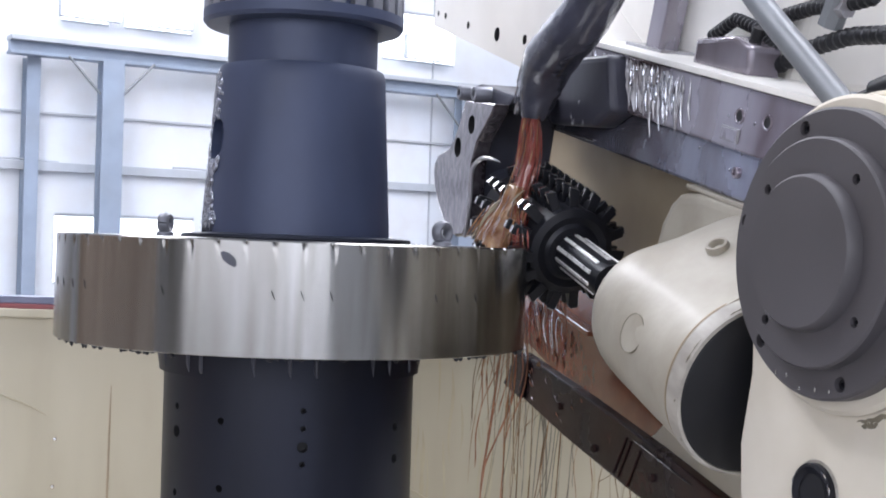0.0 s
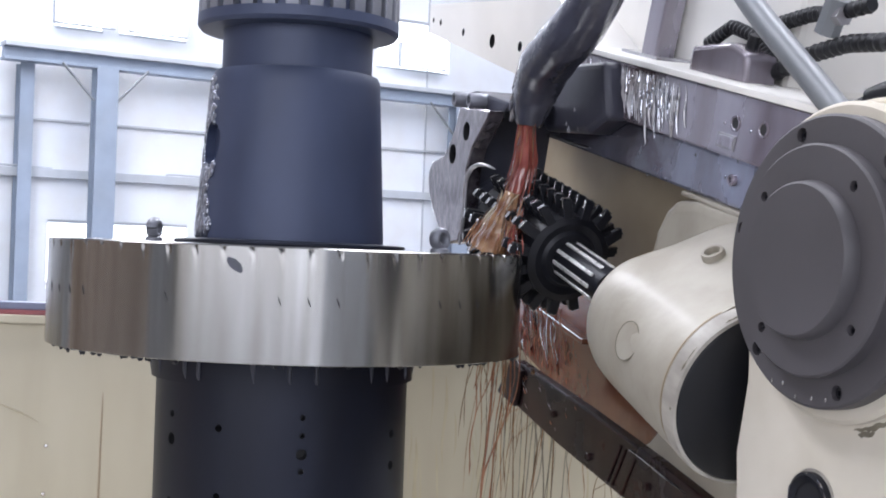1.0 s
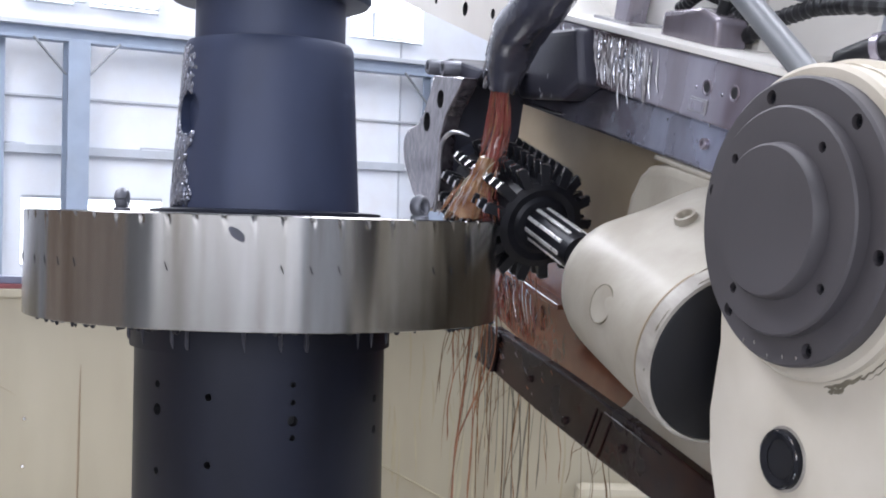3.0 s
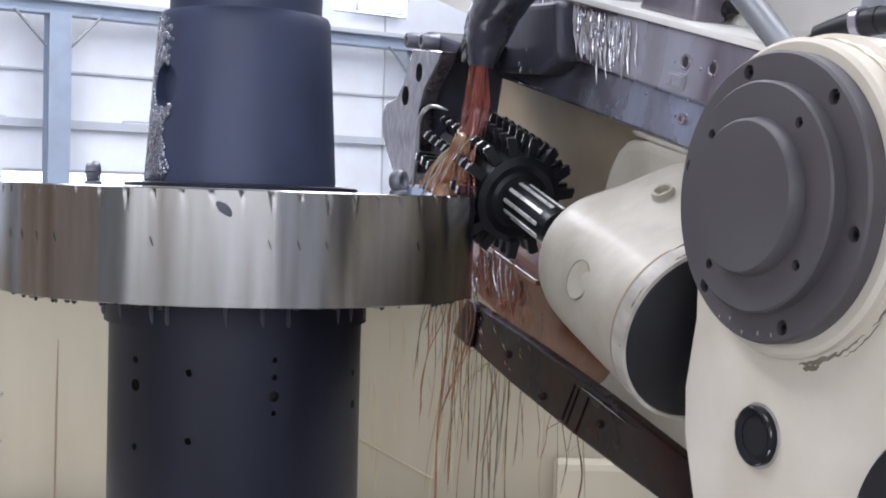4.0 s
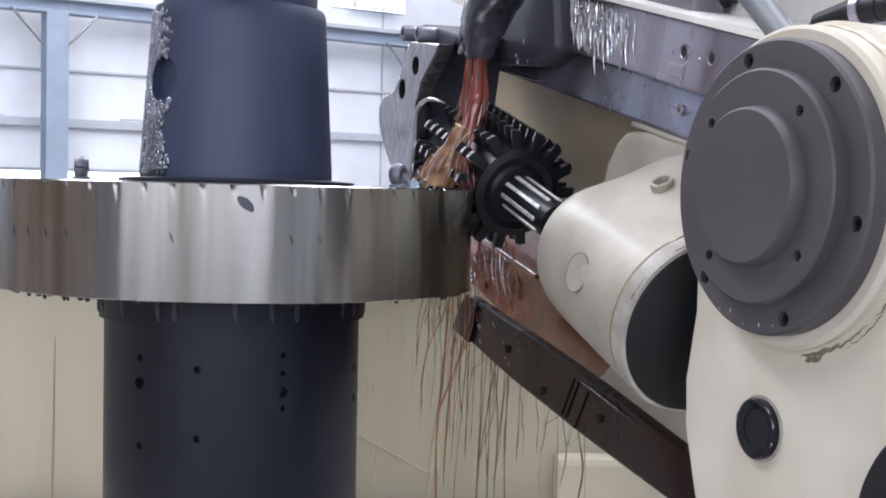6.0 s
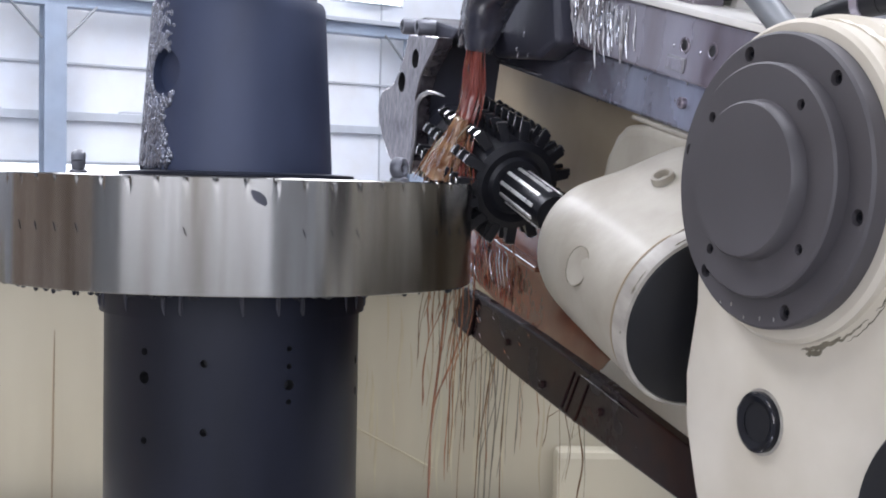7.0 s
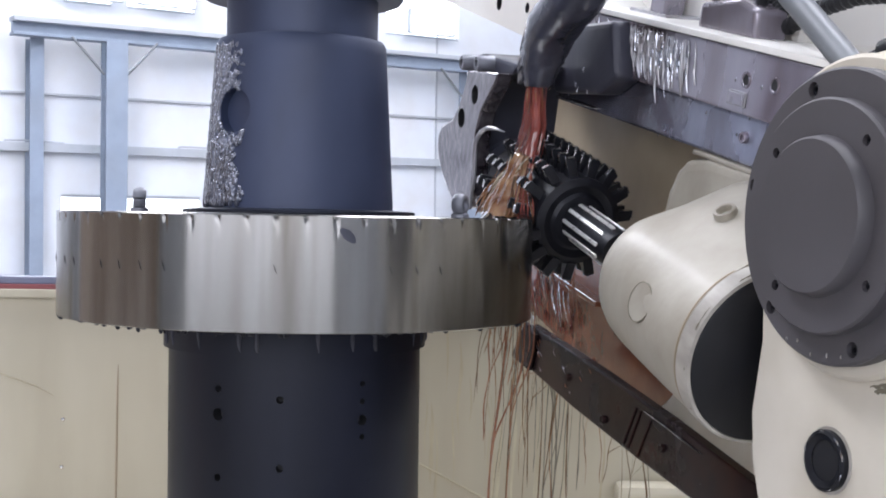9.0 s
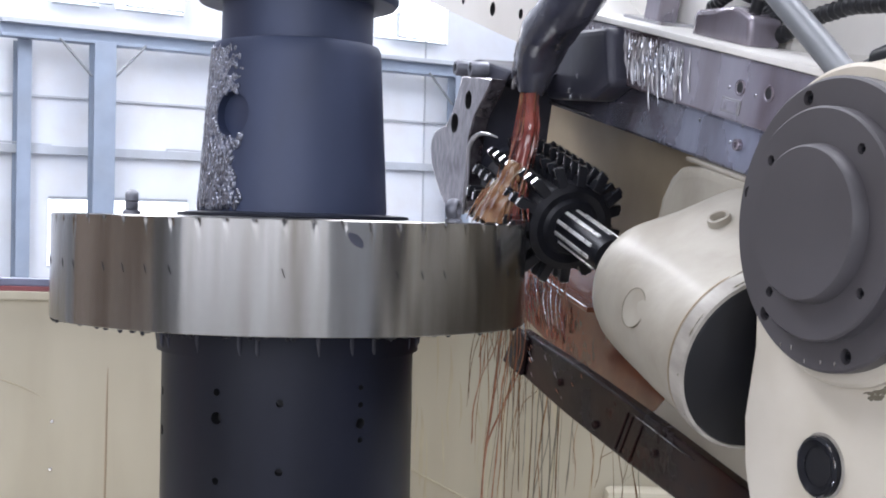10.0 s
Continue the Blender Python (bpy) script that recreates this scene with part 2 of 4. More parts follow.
def drum(x, y, z, r, depth, ry, rz, mat="hole"):
    """A short cylinder to cut a bore with; its axis lies along local x before the turns."""
    ob = new("bore", mesh_of("bore", lathe([(0, -depth), (r, -depth), (r, depth), (0, depth)], 32), mat))
    ob.matrix_basis = pose(x, y, z, 0, 0, rz) @ pose(0, 0, 0, 0, ry, 0)
    return ob


def hex_bolt(r=0.012, h=0.01):
    return lathe([(0, 0), (r, 0), (r, h * 0.85), (r * 0.9, h), (r * 0.5, h), (r * 0.42, h * 0.5), (0, h * 0.5)], 12)


# ------------------------------------------------------------ the hall
WALL_AT = Vector((-6.57, 25.2, 0))          # a point of the far wall's foot
E_X, E_N = Vector((0.841, 0.541, 0)), Vector((0.541, -0.841, 0))
WALL_M = Matrix(((E_X.x, -E_N.x, 0, WALL_AT.x), (E_X.y, -E_N.y, 0, WALL_AT.y), (0, 0, 1, 0), (0, 0, 0, 1)))
K = 1.8


def wz(z):
    return 1.65 + (z - 1.65) * K


def hall():
    ob = tagged(part("floor", box(-34, 34, -10.2, 52, -0.3, 0, 0), "floor"), "grey concrete workshop floor", "floor", kind="structure")
    # far wall in upright bays with window openings left free
    wall = thing("wall_north", "white sheet-clad hall wall with bright windows", "wall", WALL_M, kind="structure")
    zs = [0, wz(1.05), wz(1.82), wz(3.86), wz(4.5), 12.0]
    openings = [(-1.22, 1.6, 1), (-1.2, -0.27, 3), (0.05, 1.45, 3), (5.9, 7.8, 3)]
    for i in range(len(zs) - 1):
        spans = sorted(o for o in openings if o[2] == i)
        x = -30.0
        for a, b, _ in spans + [(40.0, 40.0, i)]:
            if a - x > 0.02:
                part("wall_panel", box(x, a, 0, 0.2, zs[i], zs[i + 1], 0), "cladding", wall)
            x = b
    for k, (a, b, i) in enumerate(openings):
        w = thing("window_%d" % (k + 1), "bright overexposed hall window", "window", WALL_M, kind="structure")
        z0, z1 = zs[i], zs[i + 1]
        part("pane", box(a, b, 0.12, 0.14, z0, z1, 0), "pane", w)
        for z in (z0, z1 - 0.06):
            part("window_frame", box(a, b, 0.02, 0.1, z, z + 0.06, 0.005), "girt", w)
    # joints of the sheets
    for x in (-4.2, 2.55, 4.6, 7.2):
        part("sheet_joint", box(x, x + 0.03, -0.03, 0.0, 0, 12, 0), "girt", wall)
    for z, h, d in ((wz(2.86), 0.05, 0.06), (wz(2.26), 0.17, 0.14)):
        part("girt", box(-12, 14, -d, 0, z, z + h, 0.01), "girt", wall)
    for x in (-1.9, 1.5, 4.6):
        part("brace", rope([(x, -0.1, wz(2.26)), (x - 0.4, -0.1, wz(2.37)), (x + 0.7, -0.1, wz(2.36))], [0.02] * 3, 6), "girt", wall)
    # runway beam and columns
    beam = thing("runway_beam", "grey steel crane runway beam along the wall", "beam", WALL_M, kind="structure")
    part("flange", box(-2.3, 8.5, -0.75, -0.35, wz(3.57), wz(3.62), 0.01), "girt", beam)
    part("web", box(-2.3, 8.5, -0.6, -0.5, wz(3.46), wz(3.57), 0.005), "girder", beam)
    part("flange", box(-2.3, 8.5, -0.72, -0.38, wz(3.43), wz(3.46), 0.01), "girder", beam)
    for x, d in ((-0.42, 1), (7.7, 1), (-1.8, 0)):
        c = thing("hall_column", "blue-grey painted steel hall column", "column", WALL_M, "hall columns", "structure")
        w = 0.21 if d else 0.13
        off = -0.75 if d else -0.3
        part("column_flange", box(x - w, x + w, off - 0.12, off - 0.09, 0, wz(3.43), 0.004), "girder", c)
        part("column_flange", box(x - w, x + w, off + 0.2, off + 0.23, 0, wz(3.43), 0.004), "girder", c)
        part("column_web", box(x - 0.02, x + 0.02, off - 0.09, off + 0.2, 0, wz(3.43), 0.0), "girder", c)
        for s in (-1, 1) if d else ():
            part("knee_brace", rope([(x + s * w, off, wz(3.08)), (x + s * (w + 0.62), off, wz(3.45))], [0.028, 0.028], 6), "tube", c)
    # tube lamps that glare below the roof
    for x, z in ((-0.72, 4.03), (0.75, 4.03), (6.9, 4.02)):
        lampt = thing("hall_lamp", "glaring white hall lamp below the roof", "lamp", WALL_M, "hall lamps")
        part("diffuser", box(x - 0.5, x + 0.5, -0.5, -0.35, wz(z) - 0.2, wz(z) + 0.2, 0.05), "lamp", lampt)
        part("housing", box(x - 0.6, x + 0.6, -0.36, -0.2, wz(z) - 0.25, wz(z) + 0.3, 0.03), "girt", lampt)
    # the other walls and roof, unseen, with strips left open for added lamps
    tagged(part("wall_south", box(-34, 34, -10.2, -10, 0, 12, 0), "cladding"), "white sheet-clad hall wall", "wall", kind="structure")
    tagged(part("wall_east", box(24, 24.2, -10, 52, 0, 12, 0), "cladding"), "white sheet-clad hall wall", "wall", kind="structure")
    tagged(part("wall_west", box(-24.2, -24, -10, 52, 0, 12, 0), "cladding"), "white sheet-clad hall wall", "wall", kind="structure")
    # added board out of view; the gear mirrors its tan as brown bands
    tagged(part("reflected_board", box(-9.2, -9, -2.2, 6.5, 0, 5, 0), "tan"), "unseen tan board added to be mirrored in the gear", "wall", kind="structure")
    bm = bmesh.new()
    xs = [-34, -8.6, -5.4, 0.9, 4.1, 10.4, 13.6, 34]
    for a, b in zip(xs[::2], xs[1::2]):
        q = box(a, b, -10.2, 52, 12.0, 12.2, 0)
        me = bpy.data.meshes.new("t")
        q.to_mesh(me)
        q.free()
        bm.from_mesh(me)
        bpy.data.meshes.remove(me)
    tagged(part("ceiling", bm, "cladding"), "unseen white sheet hall roof with strips left for fill lamps", "ceiling", kind="structure")


hall()

# ------------------------------------------------------------ the guard behind the gear
PAN_Y = 5.2


def guard():
    rnd = random.Random(14)
    g = thing("splash_guard", "cream painted sheet-metal splash guard with oil stains", "machine guard", pose(0, PAN_Y, 0))
    part("back_sheet", box(-4.5, 2.6, 0, 0.03, 0.02, 1.29, 0.004), "pan", g)
    part("top_rail", box(-4.5, 2.6, -0.05, 0.06, 1.29, 1.325, 0.006), "pan", g)
    part("seal", box(-4.5, 2.6, -0.03, 0.05, 1.325, 1.345, 0.004), "redstrip", g, "dull red sealing strip")
    part("ledge", box(-4.5, 2.6, -0.02, 0.08, 1.345, 1.375, 0.004), "bluestrip", g)
    part("seam", rope([(-0.35, -0.002, 0.75), (-0.1, -0.002, 0.62), (0.17, -0.002, 0.48)], [0.004] * 3, 6), "stain", g)
    part("cover_box", box(0.66, 1.2, -0.14, 0, 0.1, 0.585, 0.03), "pan", g, "cream sheet-metal cover box")
    part("rust_run", rope([(-1.36, 0, 1.02), (-1.362, 0, 0.9), (-1.365, 0, 0.6), (-1.37, 0, 0.2)], [0.001, 0.0035, 0.0045, 0.002], 6), "rust", g, "faint brown run of rust")
    part("scratch", rope([(-1.85, -0.002, 0.98), (-1.7, -0.002, 0.93), (-1.62, -0.002, 0.89)], [0.002, 0.004, 0.001], 6), "stain", g)
    for x, z in ((-1.585, 0.794), (-1.59, 0.599)):
        part("screw", lathe([(0, 0.004), (0.006, 0.003), (0.008, 0), (0, 0)], 12), "edge", g, "bright small screw", pose(x, -0.001, z, 90, 0, 0))
    for k in range(26):
        x, L = rnd.gauss(0.15, 0.2), rnd.uniform(0.15, 0.6)
        z = rnd.uniform(0.75, 1.25)
        bm = rope([(x, 0.0, z), (x + 0.006, 0.0, z - L * 0.3), (x + rnd.uniform(-.02, .02), 0.0, z - L * 0.7), (x, 0.0, z - L)], [0.001, rnd.uniform(0.002, 0.008), rnd.uniform(0.002, 0.007), 0.0005], 8)
        for v in bm.verts:
            v.co.y *= 0.06
        part("oil_stain", bm, "stain", g)
    bed = thing("machine_bed", "cream painted machine bed under the work table", "machine bed")
    part("bed_casting", box(-2.2, 1.0, 2.3, 5.1, 0.0, 0.35, 0.03), "beige", bed)
    tbl = thing("work_table", "round steel rotary work table", "table", pose(GX, GY, 0.35))
    part("table_top", lathe([(0, 0), (0.75, 0), (0.75, 0.12), (0.72, 0.15), (0, 0.15)], 72), "arbor", tbl)


# ------------------------------------------------------------ gear and arbor, turning together
GX, GY, GT, GB, GR = -0.402, 3.370, 1.643, 1.386, 0.610
ARBOR = pose(GX - 0.007, GY, 0)
LEVEL = pose(GX, GY, GT, 0, 0.35, 0) @ pose(0, 0, -GT)   # the machine stands a third of a degree out of level
SPIN = 2.65                                  # degrees each second
guard()


def gear():
    g = thing("gear_blank", "wet steel gear blank with freshly started tooth gashes", "gear", LEVEL)
    n, sub = 60, 20
    bm = bmesh.new()
    zs = [GB, GB + 0.0015, GB + 0.05, GB + 0.1, GB + 0.14, GB + 0.2, GT - 0.028, GT - 0.018, GT - 0.009, GT - 0.003, GT]
    rnd = random.Random(4)
    rows = []
    for zi, z in enumerate(zs):
        row = []
        for i in range(n * sub):
            s = (i % sub) / sub
            depth = GT - z
            r = GR - (0.004 if z == GT else 0.0012 if z == GB else 0.0)
            ph = (s - depth * 7.0) % 1.0              # slanted gashes
            if depth < 0.02 and 0.30 < ph < 0.42:
                r -= 0.0045 * (1 - depth / 0.026)
            a = 2 * math.pi * i / (n * sub)
            row.append(bm.verts.new((r * math.cos(a), r * math.sin(a), z)))
        rows.append(row)
    inner = [[bm.verts.new((0.16 * math.cos(2 * math.pi * i / (n * sub)), 0.16 * math.sin(2 * math.pi * i / (n * sub)), z)) for i in range(n * sub)] for z in (GB, GT)]
    loops = [inner[0]] + rows + [inner[1]]
    N_ = n * sub
    for a, b in zip(loops, loops[1:]):
        for i in range(N_):
            bm.faces.new((a[i], a[(i + 1) % N_], b[(i + 1) % N_], b[i]))
    part("gear_body", bm, "gear", g, angle=28)
    # burrs hanging below the lower rim
    for k in range(150):
        a = rnd.uniform(0, 2 * math.pi)
        r, w, h = GR - rnd.uniform(0.004, 0.03), rnd.uniform(0.003, 0.008), rnd.uniform(0.003, 0.010)
        if k == 0:
            burr = part("burr", rope([(0, 0, 0.004), (0, 0, -0.5), (0.1, 0, -1)], [0.9, 1.0, 0.3], 6), "tool", g, "torn metal burr")
            ob = burr
        else:
            ob = again(burr, Matrix())
        ob.matrix_basis = pose(r * math.cos(a), r * math.sin(a), GB, 0, 0, math.degrees(a)) @ Matrix.Diagonal((w, w, h, 1))
    # short slanted tool marks half way down the face
    for k in range(n):
        if rnd.random() < 0.5:
            continue
        a = 2 * math.pi * (k + 0.4) / n
        m = pose((GR + 0.0003) * math.cos(a), (GR + 0.0003) * math.sin(a), GT - 0.118, 0, 0, math.degrees(a)) @ pose(0, 0, 0, 20, 0, 0)
        if not g.get("mark"):
            g["mark"] = 1
            mark = part("tool_mark", rope([(0, 0, -0.011), (0, 0, 0), (0, 0, 0.011)], [0.0006, 0.0016, 0.0006], 6), "hole", g)
            mark.matrix_basis = m
        else:
            again(mark, m)
    # dark smudge on the upper part of the face
    bm = rope([(0, -0.016, 0.014), (0, -0.004, 0.004), (0, 0.008, -0.006), (0, 0.016, -0.016)], [0.003, 0.011, 0.010, 0.003], 10)
    for v in bm.verts:
        v.co.x *= 0.05
    a = radians(-97)
    part("smudge", bm, "dark_cast", g, "dark oily smudge", pose((GR + 0.0002) * math.cos(a), (GR + 0.0002) * math.sin(a), GT - 0.043, 0, 0, -97))
    # lifting eyes
    for a in (170.0 - SPIN * 5, 350.0 - SPIN * 5):
        e = part("eye_bolt", lathe([(0, 0), (0.024, 0), (0.024, 0.008), (0.014, 0.014), (0, 0.014)], 20), "lug", g, "steel lifting eye bolt",
                 pose(0.42 * math.cos(radians(a)), 0.42 * math.sin(radians(a)), GT, 0, 0, a + (102 if a < 250 else 65)))
        ring = [(0.019 * math.cos(2 * math.pi * i / 12), 0, 0.034 + 0.02 * math.sin(2 * math.pi * i / 12)) for i in range(13)]
        bm = rope(ring, [0.0105] * 13, 10)
        for v in bm.verts:
            v.co.y *= 1.6
        part("eye", bm, "lug", e)
    return g


def arbor_base():
    g = thing("work_arbor", "dark oiled cylindrical work arbor with bolt holes", "work arbor", ARBOR)
    R = 0.3266
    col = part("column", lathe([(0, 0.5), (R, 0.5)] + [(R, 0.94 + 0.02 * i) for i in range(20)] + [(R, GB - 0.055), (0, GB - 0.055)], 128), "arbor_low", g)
    cutters = []
    for deg, holes in ((-51, ((1.222, .009), (1.160, .015), (1.008, .009))), (-23, ((1.202, .009), (1.038, .009))),
                       (13, ((1.235, .007), (1.192, .007), (1.147, .013), (1.106, .007))), (62, ((1.18, .011), (1.1, .012))), (-95, ((1.2, .012), (1.1, .014)))):
        for z, r in holes:
            a = radians(deg - 90)
            cutters.append(drum(R * math.cos(a), R * math.sin(a), z, r, 0.03, 90, deg - 90))
    cut(col, cutters)
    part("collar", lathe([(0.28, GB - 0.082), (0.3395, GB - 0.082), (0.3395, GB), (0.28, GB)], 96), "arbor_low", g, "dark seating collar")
    # oil runs, paler than the collar to put in their glints
    for k in range(22):
        a = radians(k * 16.4 - 150 + 5 * math.sin(k * 2.3))
        part("oil_run", rope([(0.340 * math.cos(a), 0.340 * math.sin(a), GB - 0.002), (0.340 * math.cos(a), 0.340 * math.sin(a), GB - 0.035 - 0.012 * (k % 3)),
                              (0.339 * math.cos(a + .01), 0.339 * math.sin(a + .01), GB - 0.072)], [0.004, 0.006, 0.001], 6), "dark_cast", g)
    return g


def arbor_sleeve():
    g = thing("arbor_sleeve", "dark tapered clamping sleeve streaked with oil", "clamping sleeve", LEVEL)
    col = part("sleeve", lathe([(0, GT + 0.014), (0.243, GT + 0.014), (0.243, GT + 0.03)] + [(0.243 - 0.024 * i / 16, GT + 0.03 + 0.405 * i / 16) for i in range(1, 16)] + [(0.219, GT + 0.435), (0.213, GT + 0.447), (0.196, GT + 0.45),
                                (0.196, GT + 0.56), (0, GT + 0.56)], 128), "arbor", g)
    a = radians(-64 - 90)
    cut(col, [drum(0.23 * math.cos(a), 0.23 * math.sin(a), GT + 0.255, 0.056, 0.03, 90, -64 - 90, "arbor")])
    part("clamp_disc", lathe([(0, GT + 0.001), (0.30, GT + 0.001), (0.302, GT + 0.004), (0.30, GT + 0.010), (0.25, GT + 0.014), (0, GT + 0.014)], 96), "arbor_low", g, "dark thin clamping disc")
    # lumps of oil kept to one flank, putting in the reflected glitter there
    rnd = random.Random(9)
    bm = bmesh.new()
    for k in range(2300):
        z = rnd.random() ** 1.15
        t = radians(rnd.uniform(-128, -59 + 4 * (1 - z) - 12 * rnd.random() ** 2 + 3 * math.sin(z * 17)) - 90)
        if math.hypot((math.degrees(t) + 155) * 0.0041, z * 0.40 - 0.23) < 0.058:
            continue
        r = 0.2432 - 0.024 * z
        s = rnd.uniform(0.004, 0.0115) * (1.15 - 0.5 * z)
        m = pose(r * math.cos(t), r * math.sin(t), GT + 0.025 + z * 0.40, rnd.uniform(-25, 25), 0, math.degrees(t)) @ Matrix.Diagonal((s * 0.75, s * 0.8, s * 1.5, 1))
        bmesh.ops.create_icosphere(bm, subdivisions=1, radius=1, matrix=m)
    tagged(part("oil_coat_glitter", bm, "coat", g, "lumpy coat of oil with its glitter put in", angle=80), kind="stuff")
    return g


def lock_nut():
    g = thing("lock_nut", "dark castellated lock nut above the sleeve", "nut", LEVEL)
    part("nut_ring", lathe([(0.15, GT + 0.555), (0.255, GT + 0.555), (0.263, GT + 0.565), (0.263, GT + 0.59), (0.15, GT + 0.59)], 96), "arbor", g)
    part("nut_core", lathe([(0.1, GT + 0.59), (0.24, GT + 0.59), (0.24, GT + 0.75), (0.1, GT + 0.75)], 96), "arbor", g)
    lug = None
    for k in range(28):
        m = pose(0, 0, 0, 0, 0, k * 360 / 28)
        if lug is None:
            lug = part("lug", box(0.238, 0.262, -0.017, 0.017, GT + 0.588, GT + 0.74, 0.003), "lug", g)
        else:
            again(lug, m)
    return g


GEAR, BASE, SLEEVE, NUT = gear(), arbor_base(), arbor_sleeve(), lock_nut()

# ------------------------------------------------------------ hob head; its own axes: x along the hob, y away from the gear, z up
TILT = radians(17)
AX = Vector((0.342 * math.cos(TILT), -0.94 * math.cos(TILT), -math.sin(TILT))).normalized()
AY = Vector((0.94, 0.342, 0)).normalized()
AZ = AX.cross(AY)
HEAD = Matrix(((AX.x, AY.x, AZ.x, 0.27), (AX.y, AY.y, AZ.y, 3.616), (AX.z, AY.z, AZ.z, 1.69), (0, 0, 0, 1)))
TO_X = pose(0, 0, 0, 0, 90, 0)               # a turned part's z along the hob


def casting(stations):
    """A drum with a hump: at each station along x the hull of a circle on the axis and a second circle (y, z, radius)."""
    bm = bmesh.new()
    n, rings = 96, []
    for x, r, cy, cz, r2 in stations:
        if r < 1e-6:
            rings.append([bm.verts.new((x, 0, 0))])
            continue
        ring = []
        for i in range(n):
            a = 2 * math.pi * i / n
            dy, dz = math.cos(a), math.sin(a)
            if cy * dy + cz * dz + r2 > r:
                ring.append(bm.verts.new((x, cy + r2 * dy, cz + r2 * dz)))
            else:
                ring.append(bm.verts.new((x, r * dy, r * dz)))
        rings.append(ring)
    for a, b in zip(rings, rings[1:]):
        for i in range(n):
            j = (i + 1) % n
            if len(a) == 1:
                bm.faces.new((a[0], b[i], b[j]))
            elif len(b) == 1:
                bm.faces.new((a[i], b[0], a[j]))
            else:
                bm.faces.new((a[i], b[i], b[j], a[j]))
    return bm


CAP, PLUG = Vector((0.90, -0.179, 0.043)), Vector((0.89, 0.0, 0.232))


def head():
    h = thing("tool_carriage", "cream and oil-black swivelled hob head of the machine", "machine head", HEAD)
    # upper slideway in two steps
    part("slideway", prism([(-0.30, 0.36), (1.5, 0.46), (1.5, 0.60), (-0.30, 0.51)], 0.10, 0.26, 0.006), "rail", h, "oil-wet dark steel slideway")
    part("slideway_lip", prism([(-0.55, 0.21), (1.5, 0.36), (1.5, 0.458), (-0.55, 0.342)], 0.125, 0.26, 0.008), "lip", h)
    part("cover_strip", prism([(-0.30, 0.512), (1.5, 0.602), (1.5, 0.618), (-0.30, 0.528)], 0.09, 0.30, 0.003), "white", h, "cream cover strip, whitened for the light on it")
    part("cream_ledge", prism([(0.52, 0.276), (1.5, 0.346), (1.5, 0.358), (0.52, 0.287)], 0.112, 0.26, 0.004), "housing", h, "cream ledge under the slideway")
    # long beam with holes
    beam = part("guide_beam", prism([(-1.56, 0.465), (-1.53, 0.36), (-0.3, 0.365), (-0.1, 0.53), (-0.393, 0.64)], 0.12, 0.40, 0), "white", h, "cream beam with bolt holes, whitened for the light on it")
    cut(beam, [drumx(h, x, 0.12, z, r) for x, z, r in ((-1.50, 0.413, .010), (-1.415, 0.416, .012), (-1.159, 0.419, .014), (-0.87, 0.432, .024), (-0.626, 0.453, .017))])
    for f in beam.data.polygons:
        f.use_smooth = False
    # back plate with oil film
    part("back_plate", prism([(-0.85, -0.62), (1.5, -0.5), (1.5, 0.5), (-0.85, 0.35)], 0.32, 0.40, 0.004), "wet_shaded_beige", h)
    part("oil_film", prism([(-0.84, -0.60), (0.05, -0.62), (0.32, -0.57), (0.40, -0.40), (0.22, -0.325), (0.05, -0.29), (-0.25, -0.215), (-0.55, -0.17), (-0.84, -0.13)], 0.312, 0.318, 0.002), "brown", h, "rust-brown film of oil")
    part("drip_ledge", prism([(-0.72, -0.402), (-0.15, -0.364), (-0.15, -0.380), (-0.72, -0.422)], 0.27, 0.316, 0.003), "brown", h)
    # bright steel strip painted in as the glint along the ledge
    part("ledge_glint", rope([(-0.70, 0.2705, -0.401), (-0.5, 0.269, -0.387), (-0.3, 0.269, -0.374), (-0.16, 0.2705, -0.366)], [0.001, 0.003, 0.0026, 0.001], 6), "edge", h)
    film = random.Random(8)
    # glints on the oil film put in as short pale and red strands
    for k in range(120):
        x = -0.70 + 0.42 * film.random() ** 1.3
        z, L = film.uniform(-0.57, -0.42), film.uniform(0.012, 0.05)
        part("oil_glint", rope([(x, 0.311, z), (x + L * 0.12, 0.308, z - L * 0.5), (x + L * 0.3, 0.311, z - L)], [0.0005, film.uniform(0.0007, 0.0024), 0.0005], 5),
             ("coolant", "clot", "brown", "runnel")[k % 4], h, "run of red oil with its glint put in")
    # lower beam
    part("lower_beam", prism([(-0.343, -0.622), (0.10, -0.592), (0.502, -0.550), (0.75, -0.518), (1.4, -0.43), (1.4, -0.305), (0.975, -0.352), (0.61, -0.381), (0.231, -0.42), (-0.271, -0.482)], 0.115, 0.15, 0.006), "lowbeam", h, "dark lower beam running with oil")
    part("end_bracket", prism([(-0.345, -0.62), (-0.20, -0.61), (-0.19, -0.485), (-0.275, -0.475)], 0.100, 0.114, 0.005), "lowbeam", h, "oiled end bracket")
    for x, z in ((-0.28, -0.585), (-0.22, -0.505), (0.05, -0.52), (0.30, -0.535), (0.62, -0.46)):
        part("bolt", hex_bolt(0.011, 0.009), "lowbeam", h, "", pose(x, 0.1145, z, 90, 0, 0))
    for x in (0.42, 0.445, 0.50):
        part("rib", prism([(x, -0.545), (x + 0.008, -0.545), (x + 0.043, -0.425), (x + 0.035, -0.425)], 0.110, 0.114, 0.001), "lowbeam", h)
    # glint on the beam's top edge, put in as a bright strip
    part("beam_edge_glint", rope([(0.50, 0.113, -0.414), (0.59, 0.112, -0.404), (0.70, 0.112, -0.395), (0.80, 0.113, -0.386)], [0.001, 0.003, 0.0035, 0.001], 6), "edge", h)
